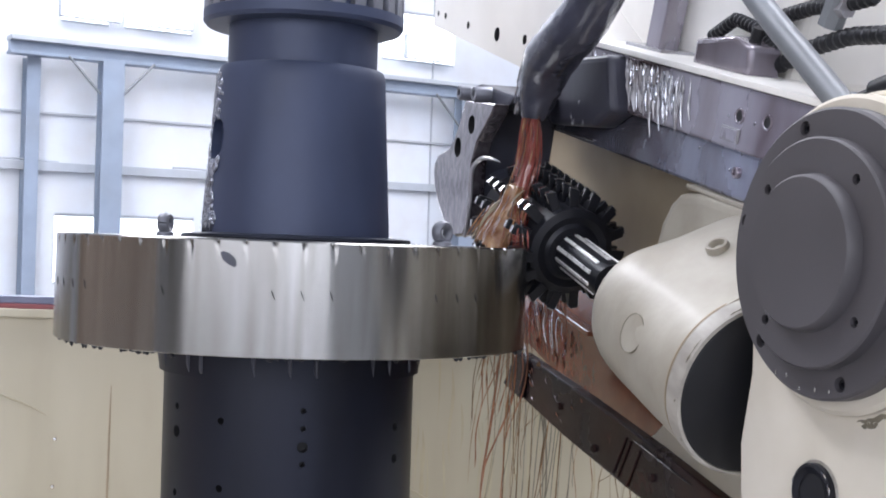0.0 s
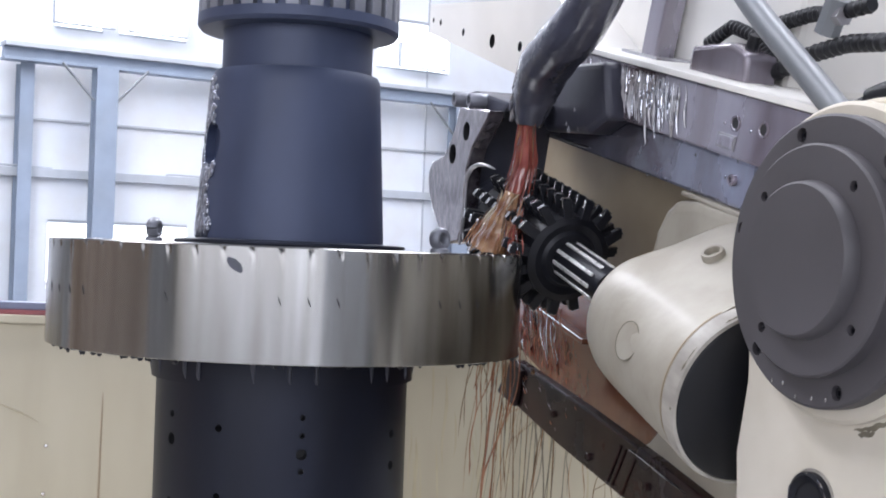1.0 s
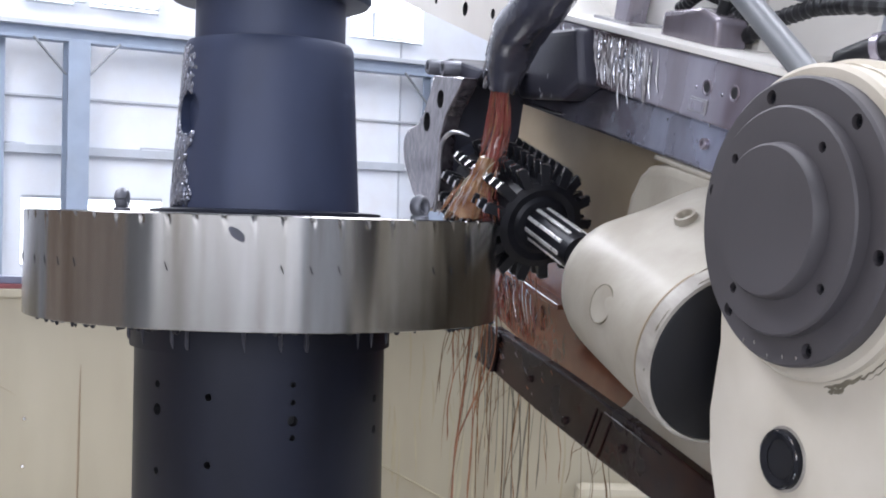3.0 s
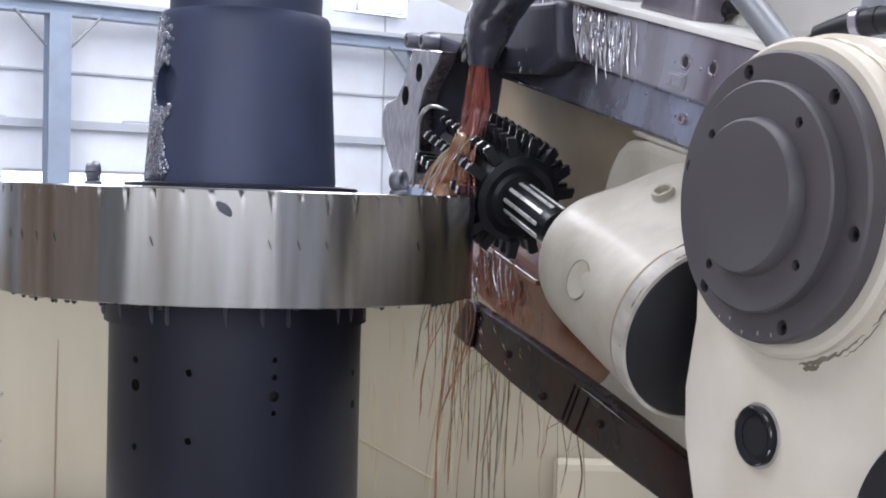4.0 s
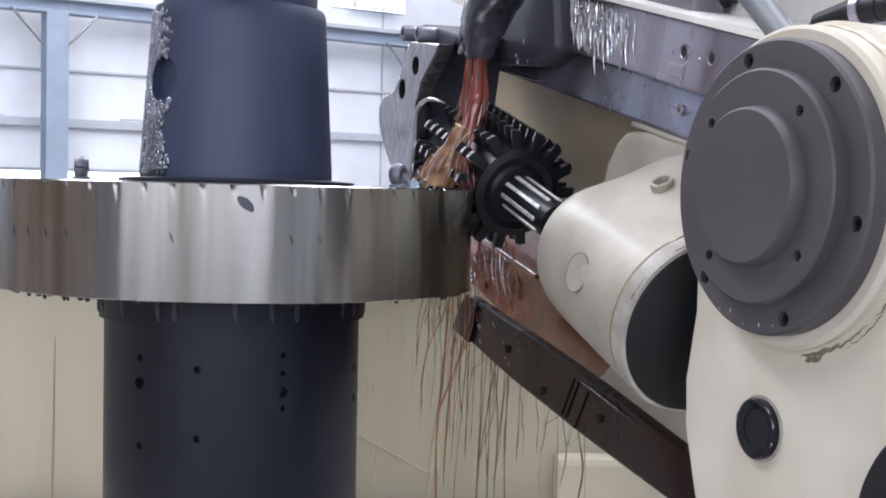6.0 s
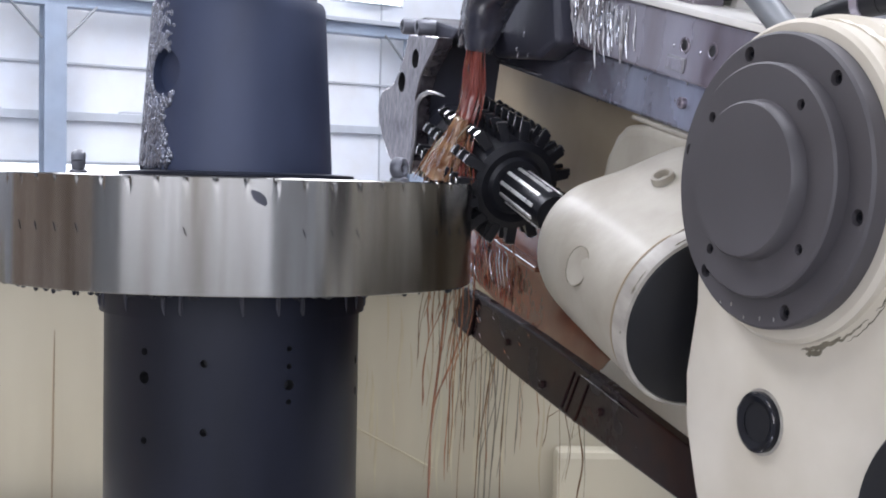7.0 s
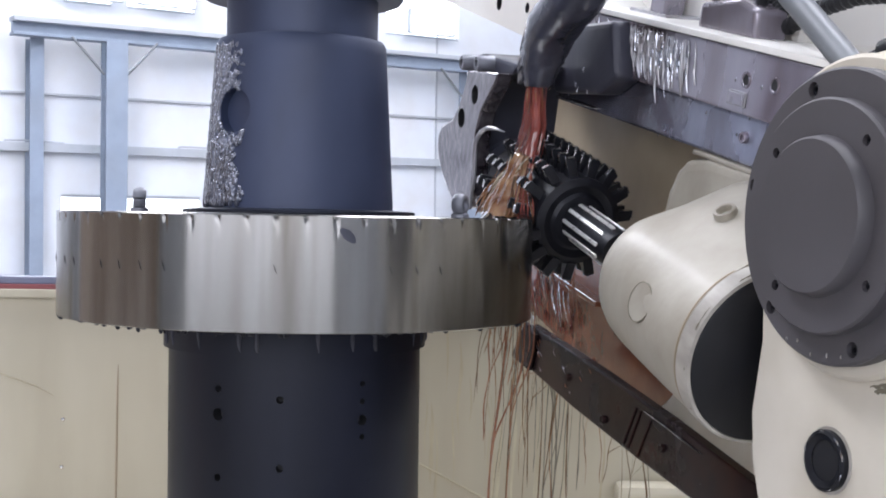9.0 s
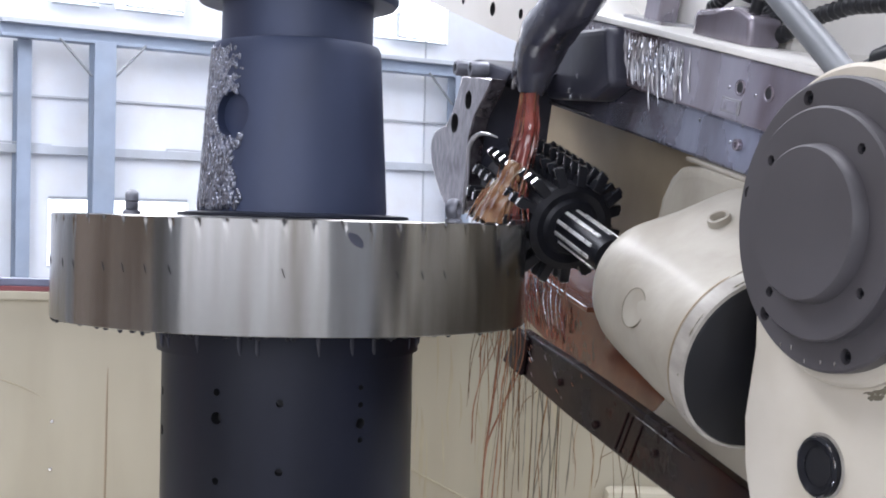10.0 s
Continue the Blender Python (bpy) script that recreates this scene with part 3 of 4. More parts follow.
    # wet glints of the beam, painted in as thin pale strands
    for k in range(20):
        x = -0.33 + 0.5 * film.random() ** 1.8
        z, L = -0.475 + (x + 0.27) * 0.12 - 0.125 * film.random() ** 1.5, film.uniform(0.006, 0.026)
        part("beam_glint", rope([(x, 0.1135, z), (x + L * 0.5, 0.1125, z - L * 0.2), (x + L, 0.1135, z - L * 0.5)], [0.0004, film.uniform(0.0006, 0.0014), 0.0004], 5), ("runnel", "wet_steel")[k % 2], h, "wet glint of oil")
    part("clean_strip", prism([(0.20, -0.58), (1.4, -0.52), (1.4, -0.22), (0.80, -0.30), (0.36, -0.40), (0.29, -0.50)], 0.304, 0.311, 0.002), "beige", h, "cream strip below the housing")
    # spindle housing
    hm = pose(0, 0, 0.012) @ TO_X
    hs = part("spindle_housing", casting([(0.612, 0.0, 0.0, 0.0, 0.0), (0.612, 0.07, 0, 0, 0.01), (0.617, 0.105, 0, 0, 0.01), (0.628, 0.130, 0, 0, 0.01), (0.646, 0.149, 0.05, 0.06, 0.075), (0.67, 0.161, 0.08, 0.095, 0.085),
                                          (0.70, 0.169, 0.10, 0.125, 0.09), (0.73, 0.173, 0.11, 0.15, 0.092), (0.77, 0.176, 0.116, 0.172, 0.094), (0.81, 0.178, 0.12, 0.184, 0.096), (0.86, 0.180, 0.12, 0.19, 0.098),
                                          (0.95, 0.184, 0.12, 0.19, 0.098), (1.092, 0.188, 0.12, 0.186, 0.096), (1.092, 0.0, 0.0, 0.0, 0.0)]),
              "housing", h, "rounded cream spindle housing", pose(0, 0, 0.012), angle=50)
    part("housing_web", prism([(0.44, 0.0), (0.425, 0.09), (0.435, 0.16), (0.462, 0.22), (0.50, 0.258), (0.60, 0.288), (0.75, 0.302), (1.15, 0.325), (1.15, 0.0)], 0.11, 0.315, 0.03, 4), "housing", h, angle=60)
    part("rim", lathe([(0.15, 1.092), (0.188, 1.093), (0.191, 1.097), (0.192, 1.132), (0.189, 1.140), (0.1825, 1.142), (0.1815, 1.12), (0.15, 1.12)], 96), "scuffed", h, "pale chipped rim", hm)
    for k in range(16):
        a, L = film.uniform(0, 360), film.uniform(0.004, 0.018)
        part("paint_chip", rope([(0, -L, 0), (0.001, 0, 0), (0, L, 0)], [0.0005, film.uniform(0.001, 0.003), 0.0005], 5), "grime", h, "", hm @ pose(0, 0, 1.133, 0, 0, a) @ pose(0.1905, 0, 0))
    part("end_cover", lathe([(0, 1.125), (0.181, 1.125), (0.181, 1.141), (0.175, 1.145), (0, 1.145)], 72), "black", h, "matt black end cover", hm)
    part("seam_ring", lathe([(0.15, 1.084), (0.1880, 1.084), (0.1893, 1.087), (0.1886, 1.090), (0.15, 1.090)], 96), "wet_shaded_beige", h, "", hm)
    for name, place, r, hgt in (("blind_cap", CAP, 0.042, 0.0008), ("filler_plug", PLUG, 0.026, 0.018)):
        out = Vector((0.0, place[1], place[2])).normalized() if r > 0.03 else Vector((0.0, -0.5, 0.85)).normalized()
        q = out.to_track_quat("Z", "Y").to_matrix().to_4x4()
        p = part(name, lathe([(r * 0.55, 0.0), (r * 0.55, hgt * 0.6), (r * 0.7, hgt), (r * 0.93, hgt), (r, hgt * 0.7), (r, -0.02), (r * 0.55, -0.02)] if r < 0.03 else
                             [(0, hgt), (r * 0.95, hgt), (r, hgt * 0.5), (r, -0.02), (0, -0.02)], 32), "housing", h, "", Matrix.Translation(place) @ q)
        if r > 0.03:
            part("cap_groove", lathe([(r, -0.02), (r, 0.0012), (r + 0.0016, 0.0012), (r + 0.0022, -0.02)], 40), "grime", h, "", Matrix.Translation(place) @ q)
    # things on the slideway
    for x, z in ((0.354, 0.475), (0.715, 0.495), (0.827, 0.505)):
        seat = part("bolt_seat", lathe([(0, 0.001), (0.012, 0.001), (0.014, 0.003), (0.018, 0.003), (0.019, 0), (0, 0)], 20), "rail", h, "", pose(x, 0.10, z, 90, 0, 0))
        # flat near-black disc painted in for the dark of a bore
        part("bore", lathe([(0, 0.002), (0.012, 0.002), (0.012, 0.0015), (0, 0.0015)], 16), "hole", seat)
    part("bolt", hex_bolt(0.014, 0.012), "rail", h, "", pose(0.716, 0.125, 0.365, 90, 0, 0))
    part("name_plate", prism([(0.655, 0.43), (0.73, 0.434), (0.73, 0.468), (0.655, 0.464)], 0.096, 0.099, 0.001), "wet_steel", h, "small unreadable steel plate")
    part("plate_field", prism([(0.660, 0.435), (0.725, 0.438), (0.725, 0.463), (0.660, 0.459)], 0.0945, 0.096, 0.0005), "rail", h)
    part("top_block", prism([(-0.52, 0.48), (0.62, 0.555), (0.66, 1.15), (-0.40, 1.05), (-0.43, 0.62), (-0.52, 0.53)], 0.275, 0.62, 0.02), "white", h)
    rnd = random.Random(12)
    # runs of oil whose pale colour puts in the reflections on them
    for k in range(210):
        x = rnd.choice((rnd.gauss(0.10, 0.07), rnd.gauss(0.30, 0.07), rnd.uniform(-0.01, 0.45)))
        z = 0.518 + x * 0.05 - abs(rnd.gauss(0, 0.018))
        L = rnd.uniform(0.02, 0.12)
        w = [rnd.uniform(-0.004, 0.004) for _ in range(3)]
        fat = rnd.uniform(0.0006, 0.0030)
        part("oil_drip_shine", rope([(x, 0.099, z), (x + L * 0.1 + w[0], 0.098, z - L * 0.35), (x + L * 0.2 + w[1], 0.097, z - L * 0.7), (x + L * 0.3 + w[2], 0.098, z - L)],
                              [0.0006, fat * rnd.uniform(0.5, 1.4), fat * rnd.uniform(0.7, 2.0), 0.0008], 6), "clot" if k % 3 == 0 else "wet_steel", h, "run of oil with its white reflection put in")
    # small drops in bright metal, their glints put in as colour
    for k in range(11):
        x, z = rnd.uniform(0.0, 0.95), rnd.uniform(0.27, 0.50)
        y = 0.099 if z > 0.40 + 0.05 * x else 0.124
        bm = bmesh.new()
        bmesh.ops.create_icosphere(bm, subdivisions=2, radius=1, matrix=pose(x, y, z) @ Matrix.Diagonal((0.003, 0.0015, rnd.uniform(0.003, 0.006), 1)))
        part("oil_bead_glint", bm, "clot", h)
    # the lip's wet highlight is put in as a bright rope
    part("lip_glint", rope([(-0.35, 0.122, 0.232), (-0.2, 0.12, 0.246), (-0.03, 0.122, 0.262)], [0.006, 0.005, 0.003], 6), "edge", h)
    part("lug", lathe([(0, 0), (0.03, 0), (0.034, 0.02), (0.03, 0.05), (0.012, 0.06), (0, 0.06)], 20), "wet_shaded_beige", h, "cream lug", pose(-0.36, 0.277, 0.585, 90, 0, 0))
    post = part("post", prism([(0.03, 0.55), (0.11, 0.55), (0.14, 1.0), (0.05, 1.0)], 0.20, 0.26, 0.006), "rail", h, "dark steel post")
    part("foot", prism([(-0.03, 0.535), (0.18, 0.545), (0.18, 0.56), (-0.03, 0.55)], 0.17, 0.29, 0.004), "wet_steel", h)
    return h


def services():
    rnd = random.Random(3)
    t = thing("grey_tube", "grey painted steel tube along the head", "tube", HEAD)
    part("tube", rope([(0.55, 0.10, 0.86), (0.66, 0.10, 0.77), (0.98, 0.10, 0.632), (1.13, 0.10, 0.568)], [0.028] * 4, 24), "tube", t)
    part("sleeve", rope([(1.115, 0.10, 0.575), (1.13, 0.10, 0.568)], [0.033] * 2, 24), "tube", t)
    for pts, r in (([(0.52, 0.25, 0.69), (0.603, 0.25, 0.72), (0.70, 0.25, 0.752), (0.785, 0.25, 0.764), (0.9, 0.25, 0.80)], 0.017),
                   ([(0.60, 0.25, 0.60), (0.735, 0.25, 0.669), (0.85, 0.25, 0.71), (0.969, 0.25, 0.732), (1.2, 0.25, 0.76)], 0.019),
                   ([(0.30, 0.24, 0.62), (0.40, 0.24, 0.68), (0.52, 0.24, 0.67), (0.6, 0.24, 0.63)], 0.016)):
        c = thing("corrugated_cable", "black corrugated cable conduit on the head", "cable", HEAD, "conduits")
        n = 40
        P = [Vector(p) for p in pts]
        fine = []
        for i in range(n + 1):
            f = i / n * (len(P) - 1)
            k = min(int(f), len(P) - 2)
            fine.append(P[k].lerp(P[k + 1], f - k))
        part("conduit", rope(fine, [r * (1.12 if i % 2 else 0.9) for i in range(n + 1)], 10), "black", c)
    j = thing("junction_box", "dark oily junction box on the slideway", "junction box", HEAD)
    part("box_body", prism([(0.36, 0.55), (0.62, 0.565), (0.61, 0.64), (0.53, 0.655), (0.36, 0.62)], 0.16, 0.25, 0.015, 3), "rail", j)
    part("gland", rope([(0.56, 0.2, 0.64), (0.57, 0.2, 0.68)], [0.016, 0.014], 12), "black", j)
    v = thing("valve_fitting", "grey pipe fitting on the head", "fitting", HEAD)
    part("fitting_body", rope([(0.78, 0.24, 0.72), (0.80, 0.24, 0.80)], [0.03, 0.03], 8), "tube", v)
    part("fitting_nut", rope([(0.77, 0.24, 0.755), (0.83, 0.24, 0.765)], [0.022, 0.022], 6), "wet_steel", v)


def drumx(parent, x, y, z, r):
    ob = new("bore", mesh_of("bore", lathe([(0, -0.05), (r, -0.05), (r, 0.05), (0, 0.05)], 16), "hole"))
    ob.parent = parent
    ob.matrix_basis = pose(x, y, z, 90, 0, 0)
    return ob


HEAD_OB = head()
services()


def hob():
    h = thing("hob_cutter", "black oily hob cutter with rows of teeth", "cutter", HEAD)
    part("hob_body", lathe([(0, -0.2), (0.09, -0.2), (0.12, -0.19), (0.12, 0.19), (0.10, 0.198), (0.08, 0.192), (0.07, 0.2), (0, 0.2)], 48), "tool", h, "", TO_X)
    part("arbor_shaft", lathe([(0, -0.62), (0.04, -0.62), (0.045, -0.2), (0.05, 0.2), (0.05, 0.45), (0, 0.45)], 32), "tool", h, "", TO_X)
    for k in range(10):
        part("shaft_spline", prism([(0.205, 0.045), (0.41, 0.045), (0.41, 0.054), (0.205, 0.054)], -0.005, 0.005, 0.0015), "spline", h, "shaft spline whitened for its highlight", pose(0, 0, 0, k * 36, 0, 0))
    for k in range(10):
        part("shaft_spline", prism([(-0.295, 0.045), (-0.205, 0.045), (-0.205, 0.054), (-0.295, 0.054)], -0.005, 0.005, 0.0015), "spline", h, "shaft spline whitened for its highlight", pose(0, 0, 0, k * 36 + 12, 0, 0))
    tooth = None
    for g in range(15):
        for k in range(8):
            x = -0.175 + k * 0.047 + g * 0.047 / 15
            if x > 0.19:
                continue
            m = pose(x, 0, 0, -g * 360 / 15, 0, 0)
            if tooth is None:
                bm = prism([(-0.018, 0.115), (-0.006, 0.170), (0.006, 0.170), (0.018, 0.115)], -0.017, 0.011, 0.0015, 1)
                for v in bm.verts:
                    v.co.z -= 0.25 * max(0, v.co.y + 0.01) if v.co.z > 0.15 else 0
                tooth = part("tooth", bm, "tooth", h, "ground cutting tooth", m)
                # bright plates on the black teeth put in the glints of the hob
                land = part("land", box(-0.0058, 0.0058, -0.016, 0.004, 0.1692, 0.1708, 0.0004, 1), "edge", tooth, "tooth land brightened for its glint")
                face = part("rake_face", prism([(-0.0085, 0.142), (-0.0045, 0.166), (0.0045, 0.166), (0.0085, 0.142)], -0.0186, -0.0172, 0.0004, 1), "edge", tooth, "rake face brightened for its glint")
            else:
                t2 = again(tooth, m)
                again(land, Matrix(), t2)
                again(face, Matrix(), t2)
    return h


HOB = hob()


def tail_support():
    s = thing("arbor_support", "oil-wet grey casting that carries the hob arbor", "bearing bracket", HEAD)
    face = [(-0.40, 0.285), (-0.16, 0.325), (-0.17, 0.295), (-0.255, 0.19), (-0.275, 0.12), (-0.262, 0.03), (-0.252, -0.06), (-0.265, -0.10), (-0.33, -0.125), (-0.40, -0.122), (-0.46, -0.103),
            (-0.52, -0.072), (-0.57, -0.035), (-0.597, 0.005), (-0.60, 0.04), (-0.575, 0.072), (-0.53, 0.095), (-0.485, 0.115), (-0.45, 0.16), (-0.42, 0.22)]
    plate = part("bracket", prism(face, -0.14, -0.09, 0.008, 3), "bracket", s, "dark oily bracket face with painted pale reflections")
    cut(plate, [drumx(s, -0.318, -0.14, 0.228, 0.028), drumx(s, -0.408, -0.14, 0.137, 0.03)])
    # solid block; the shade of the bracket's hollow is put into its black
    part("bracket_body", prism([(-0.56, -0.10), (-0.31, -0.13), (-0.31, 0.28), (-0.18, 0.32), (-0.14, 0.355), (-0.42, 0.335), (-0.54, 0.30)], -0.089, 0.13, 0.01, 2), "dark_cast", s, "oil-black bracket body with its dark hollow put in")
    part("rear_rim", lathe([(0, -0.03), (0.115, -0.03), (0.12, -0.02), (0.12, 0.02), (0, 0.02)], 48), "dark_cast", s, "", pose(-0.495, -0.085, 0.0, 90, 0, 0))
    part("rib", rope([(-0.245, -0.14, -0.10), (-0.232, -0.145, 0.0), (-0.25, -0.145, 0.10), (-0.225, -0.135, 0.145), (-0.19, -0.12, 0.158), (-0.15, -0.10, 0.158)], [0.005, 0.006, 0.007, 0.007, 0.006, 0.002], 10), "wet_steel", s)
    part("bearing_cap", lathe([(0, -0.31), (0.10, -0.31), (0.105, -0.305), (0.10, -0.29), (0.07, -0.285), (0.06, -0.27), (0, -0.27)], 40), "dark_cast", s, "oil-black bearing cap", TO_X)
    for x, z in ((-0.46, 0.297), (-0.335, 0.318)):
        part("clamp_bolt", lathe([(0, 0), (0.024, 0), (0.024, 0.05), (0.020, 0.056), (0.012, 0.056), (0.011, 0.03), (0, 0.03)], 20), "lug", s, "", pose(x, -0.085, z, 90, 0, 0))
    return s


tail_support()


def coolant_line():
    rnd = random.Random(5)
    h = thing("coolant_hose", "thick oil-soaked black coolant hose with nozzle", "hose", HEAD)
    part("hose", rope([(0.30, -0.02, 0.95), (0.19, -0.03, 0.72), (0.10, -0.04, 0.60), (-0.02, -0.05, 0.49), (-0.075, -0.048, 0.39), (-0.065, -0.056, 0.305)],
                      [0.066, 0.066, 0.070, 0.072, 0.062, 0.034], 24, 0.045, rnd), "hose", h)
    line = [Vector(p) for p in ((0.19, -0.03, 0.72), (0.10, -0.04, 0.60), (-0.02, -0.05, 0.49), (-0.075, -0.055, 0.39), (-0.065, -0.07, 0.305))]
    wide = (0.066, 0.070, 0.072, 0.062, 0.034)
    # silver glints of the wet hose put in as small bright lumps
    for k in range(70):
        f = rnd.uniform(1.2, 3.9)
        i = int(f)
        c, r = line[i].lerp(line[i + 1], f - i), wide[i] + (wide[i + 1] - wide[i]) * (f - i)
        a, L = radians(rnd.uniform(-215, -110)), rnd.uniform(0.008, 0.026)
        p = c + Vector((math.cos(a), math.sin(a), 0)) * r * 1.0
        part("hose_glint_lump", rope([p + Vector((0.3 * L, 0, L)), p, p - Vector((0.25 * L, 0, L))], [0.0006, rnd.uniform(0.0015, 0.0042), 0.0006], 6), ("clot", "wet_steel", "coat")[k % 3], h, "lump of oil with its silver glint put in")
    part("nozzle_block", prism([(-0.25, 0.45), (0.12, 0.53), (0.19, 0.39), (0.09, 0.325), (-0.19, 0.27), (-0.26, 0.34)], 0.05, 0.13, 0.02, 3), "block", h, "dark nozzle block")
    # pale beads put glints on the dark block
    for k in range(5):
        x, z = rnd.uniform(-0.06, 0.04), rnd.uniform(0.31, 0.38)
        part("oil_bead_glint", rope([(x, 0.0495, z + 0.006), (x, 0.0475, z), (x + 0.002, 0.0495, z - 0.008)], [0.0005, rnd.uniform(0.0008, 0.0016), 0.0005], 6), "clot", h, "bead of oil with its glint put in")


coolant_line()

# ------------------------------------------------------------ drive gearbox with the round cover
F_N = Vector((-0.9217, -0.3874, 0.0208)).normalized()
F_X = Vector((0, 0, 1)).cross(F_N).normalized() * 1.0
F_Y = F_N.cross(F_X)
FC = Vector((0.6526, 2.2204, 1.6522))
DRIVE = Matrix(((F_X.x, F_Y.x, F_N.x, FC.x), (F_X.y, F_Y.y, F_N.y, FC.y), (F_X.z, F_Y.z, F_N.z, FC.z), (0, 0, 0, 1)))


def gearbox():
    g = thing("drive_gearbox", "cream cast drive gearbox with a dark grey round cover", "gearbox", DRIVE)
    cover = part("round_cover", lathe([(0, 0), (0.2515, 0), (0.2566, -0.005), (0.2566, -0.035), (0, -0.035)], 96), "flange", g, "dark grey painted round cover")
    step = part("step", lathe([(0, -0.004), (0.2026, -0.004), (0.2026, 0.0248), (0.1986, 0.0288), (0, 0.0288)], 96), "flange", cover)
    part("boss", lathe([(0, 0.025), (0.1385, 0.025), (0.1385, 0.03), (0.1345, 0.052), (0.1305, 0.0563), (0, 0.0563)], 96), "flange", cover)

    def counterbored(plate, r, start, count, z, wide):
        """Screws sunk into round recesses of the plate."""
        at = [(r * math.cos(radians(start + k * 360 / count)), r * math.sin(radians(start + k * 360 / count))) for k in range(count)]
        bores = []
        for x, y in at:
            bore = new("bore", mesh_of("bore", lathe([(0, -0.016), (wide, -0.016), (wide, 0.016), (0, 0.016)], 28), "flange"))
            bore.matrix_basis = pose(x, y, z)
            bores.append(bore)
        cut(plate, bores)
        for x, y in at:
            part("bolt", hex_bolt(wide * 0.78, 0.009), "tool", cover, "dark socket screw", pose(x, y, z - 0.0155))

    counterbored(cover, 0.2313, -74.2, 6, 0.0, 0.0135)
    counterbored(step, 0.1675, 47.7, 4, 0.0288, 0.0095)
    rnd = random.Random(6)
    for k in range(5):
        a = radians(-118 + k * 9 + rnd.uniform(-2, 2))
        r = rnd.uniform(0.234, 0.248)
        part("paint_chip", box(-0.002, 0.002, -rnd.uniform(0.002, 0.005), 0.003, 0, 0.0012, 0), "edge", cover, "", pose(r * math.cos(a), r * math.sin(a), 0.0))
    for r, a0, a1, fat in ((0.291, -82, -62, 0.0045), (0.294, -70, -48, 0.0022), (0.302, -60, -38, 0.0016), (0.300, -80, -72, 0.006), (0.297, -44, -24, 0.0026)):
        n = 14
        arc = []
        for i in range(n + 1):
            a = radians(a0 + (a1 - a0) * i / n)
            w = r + rnd.uniform(-0.002, 0.002)
            arc.append((w * math.cos(a), w * math.sin(a), 0))
        bm = rope(arc, [fat * (0.2 + math.sin(math.pi * i / n) * rnd.uniform(0.4, 1.2)) for i in range(n + 1)], 8)
        for v in bm.verts:
            v.co.z *= 0.08
        part("grime", bm, "grime", g, "dark smear of grease", pose(0, 0, -0.0598))
    part("seat_ring", lathe([(0.1, -0.036), (0.274, -0.036), (0.282, -0.044), (0.282, -0.08), (0.1, -0.08)], 96), "beige", g)
    # cast body: round at the top and wide below, drawn in x and y, thick in z
    pts = [(0.287 * math.cos(radians(a)), 0.287 * math.sin(radians(a))) for a in range(0, 181, 12)]
    pts += [(-0.286, -0.1), (-0.283, -0.236), (-0.308, -0.376), (-0.300, -0.476), (-0.262, -0.596), (-0.17, -0.816), (0.66, -0.816), (0.66, -0.47), (0.47, -0.29), (0.31, -0.17)]
    bm = bmesh.new()
    f = [bm.verts.new((x, y, -0.06)) for x, y in pts]
    b = [bm.verts.new((x, y, -0.42)) for x, y in pts]
    bm.faces.new(f)
    bm.faces.new(b[::-1])
    for i in range(len(pts)):
        j = (i + 1) % len(pts)
        bm.faces.new((f[i], b[i], b[j], f[j]))
    bmesh.ops.recalc_face_normals(bm, faces=bm.faces)
    bmesh.ops.bevel(bm, geom=bm.edges[:], offset=0.02, segments=4, affect="EDGES")
    part("cast_body", bm, "beige", g, angle=50)
    part("rear_drum", lathe([(0, -0.10), (0.283, -0.10), (0.295, -0.112), (0.295, -0.5), (0, -0.5)], 72), "beige", g)
    slab = prism([(-0.14, 0.085), (-0.14, 0.272), (-0.11, 0.292), (0.0, 0.287), (0.9, 0.15), (0.9, -0.115)], -0.115, -0.55, 0.012, 3)
    for v in slab.verts:
        v.co = Vector((v.co.x, v.co.z, v.co.y))
    part("top_slab", slab, "beige", g, "flat cream top slab")
    sg = part("sight_gauge", lathe([(0.036, -0.06), (0.055, -0.06), (0.055, -0.048), (0.048, -0.044), (0.036, -0.05)], 40), "tool", g, "oil sight gauge with a dark rim", pose(-0.0573, -0.4319, 0))
    part("chipped_ring", lathe([(0.05, -0.0605), (0.0605, -0.0605), (0.0605, -0.0585), (0.05, -0.0575)], 40), "scuffed", sg)
    for k in range(11):
        a, L = radians(rnd.uniform(0, 360)), rnd.uniform(0.003, 0.010)
        part("paint_chip", rope([(0, -L, 0), (0.001, 0, 0), (0, L, 0)], [0.0004, rnd.uniform(0.0008, 0.002), 0.0004], 5), "clot", sg, "", pose(0.0515 * math.cos(a), 0.0515 * math.sin(a), -0.0462, 0, 0, math.degrees(a)))
    part("sight_glass", lathe([(0, -0.052), (0.038, -0.052), (0.038, -0.056), (0, -0.056)], 32), "black", sg)
    cap = part("side_cap", lathe([(0, -0.062), (0.20, -0.062), (0.20, -0.03), (0.192, -0.02), (0, -0.02)], 64), "black", g, "large round black side cap", pose(0.425, -0.535, 0))
    part("chipped_edge", lathe([(0.2, -0.0615), (0.214, -0.0615), (0.214, -0.056), (0.2, -0.052)], 64), "scuffed", cap)


gearbox()


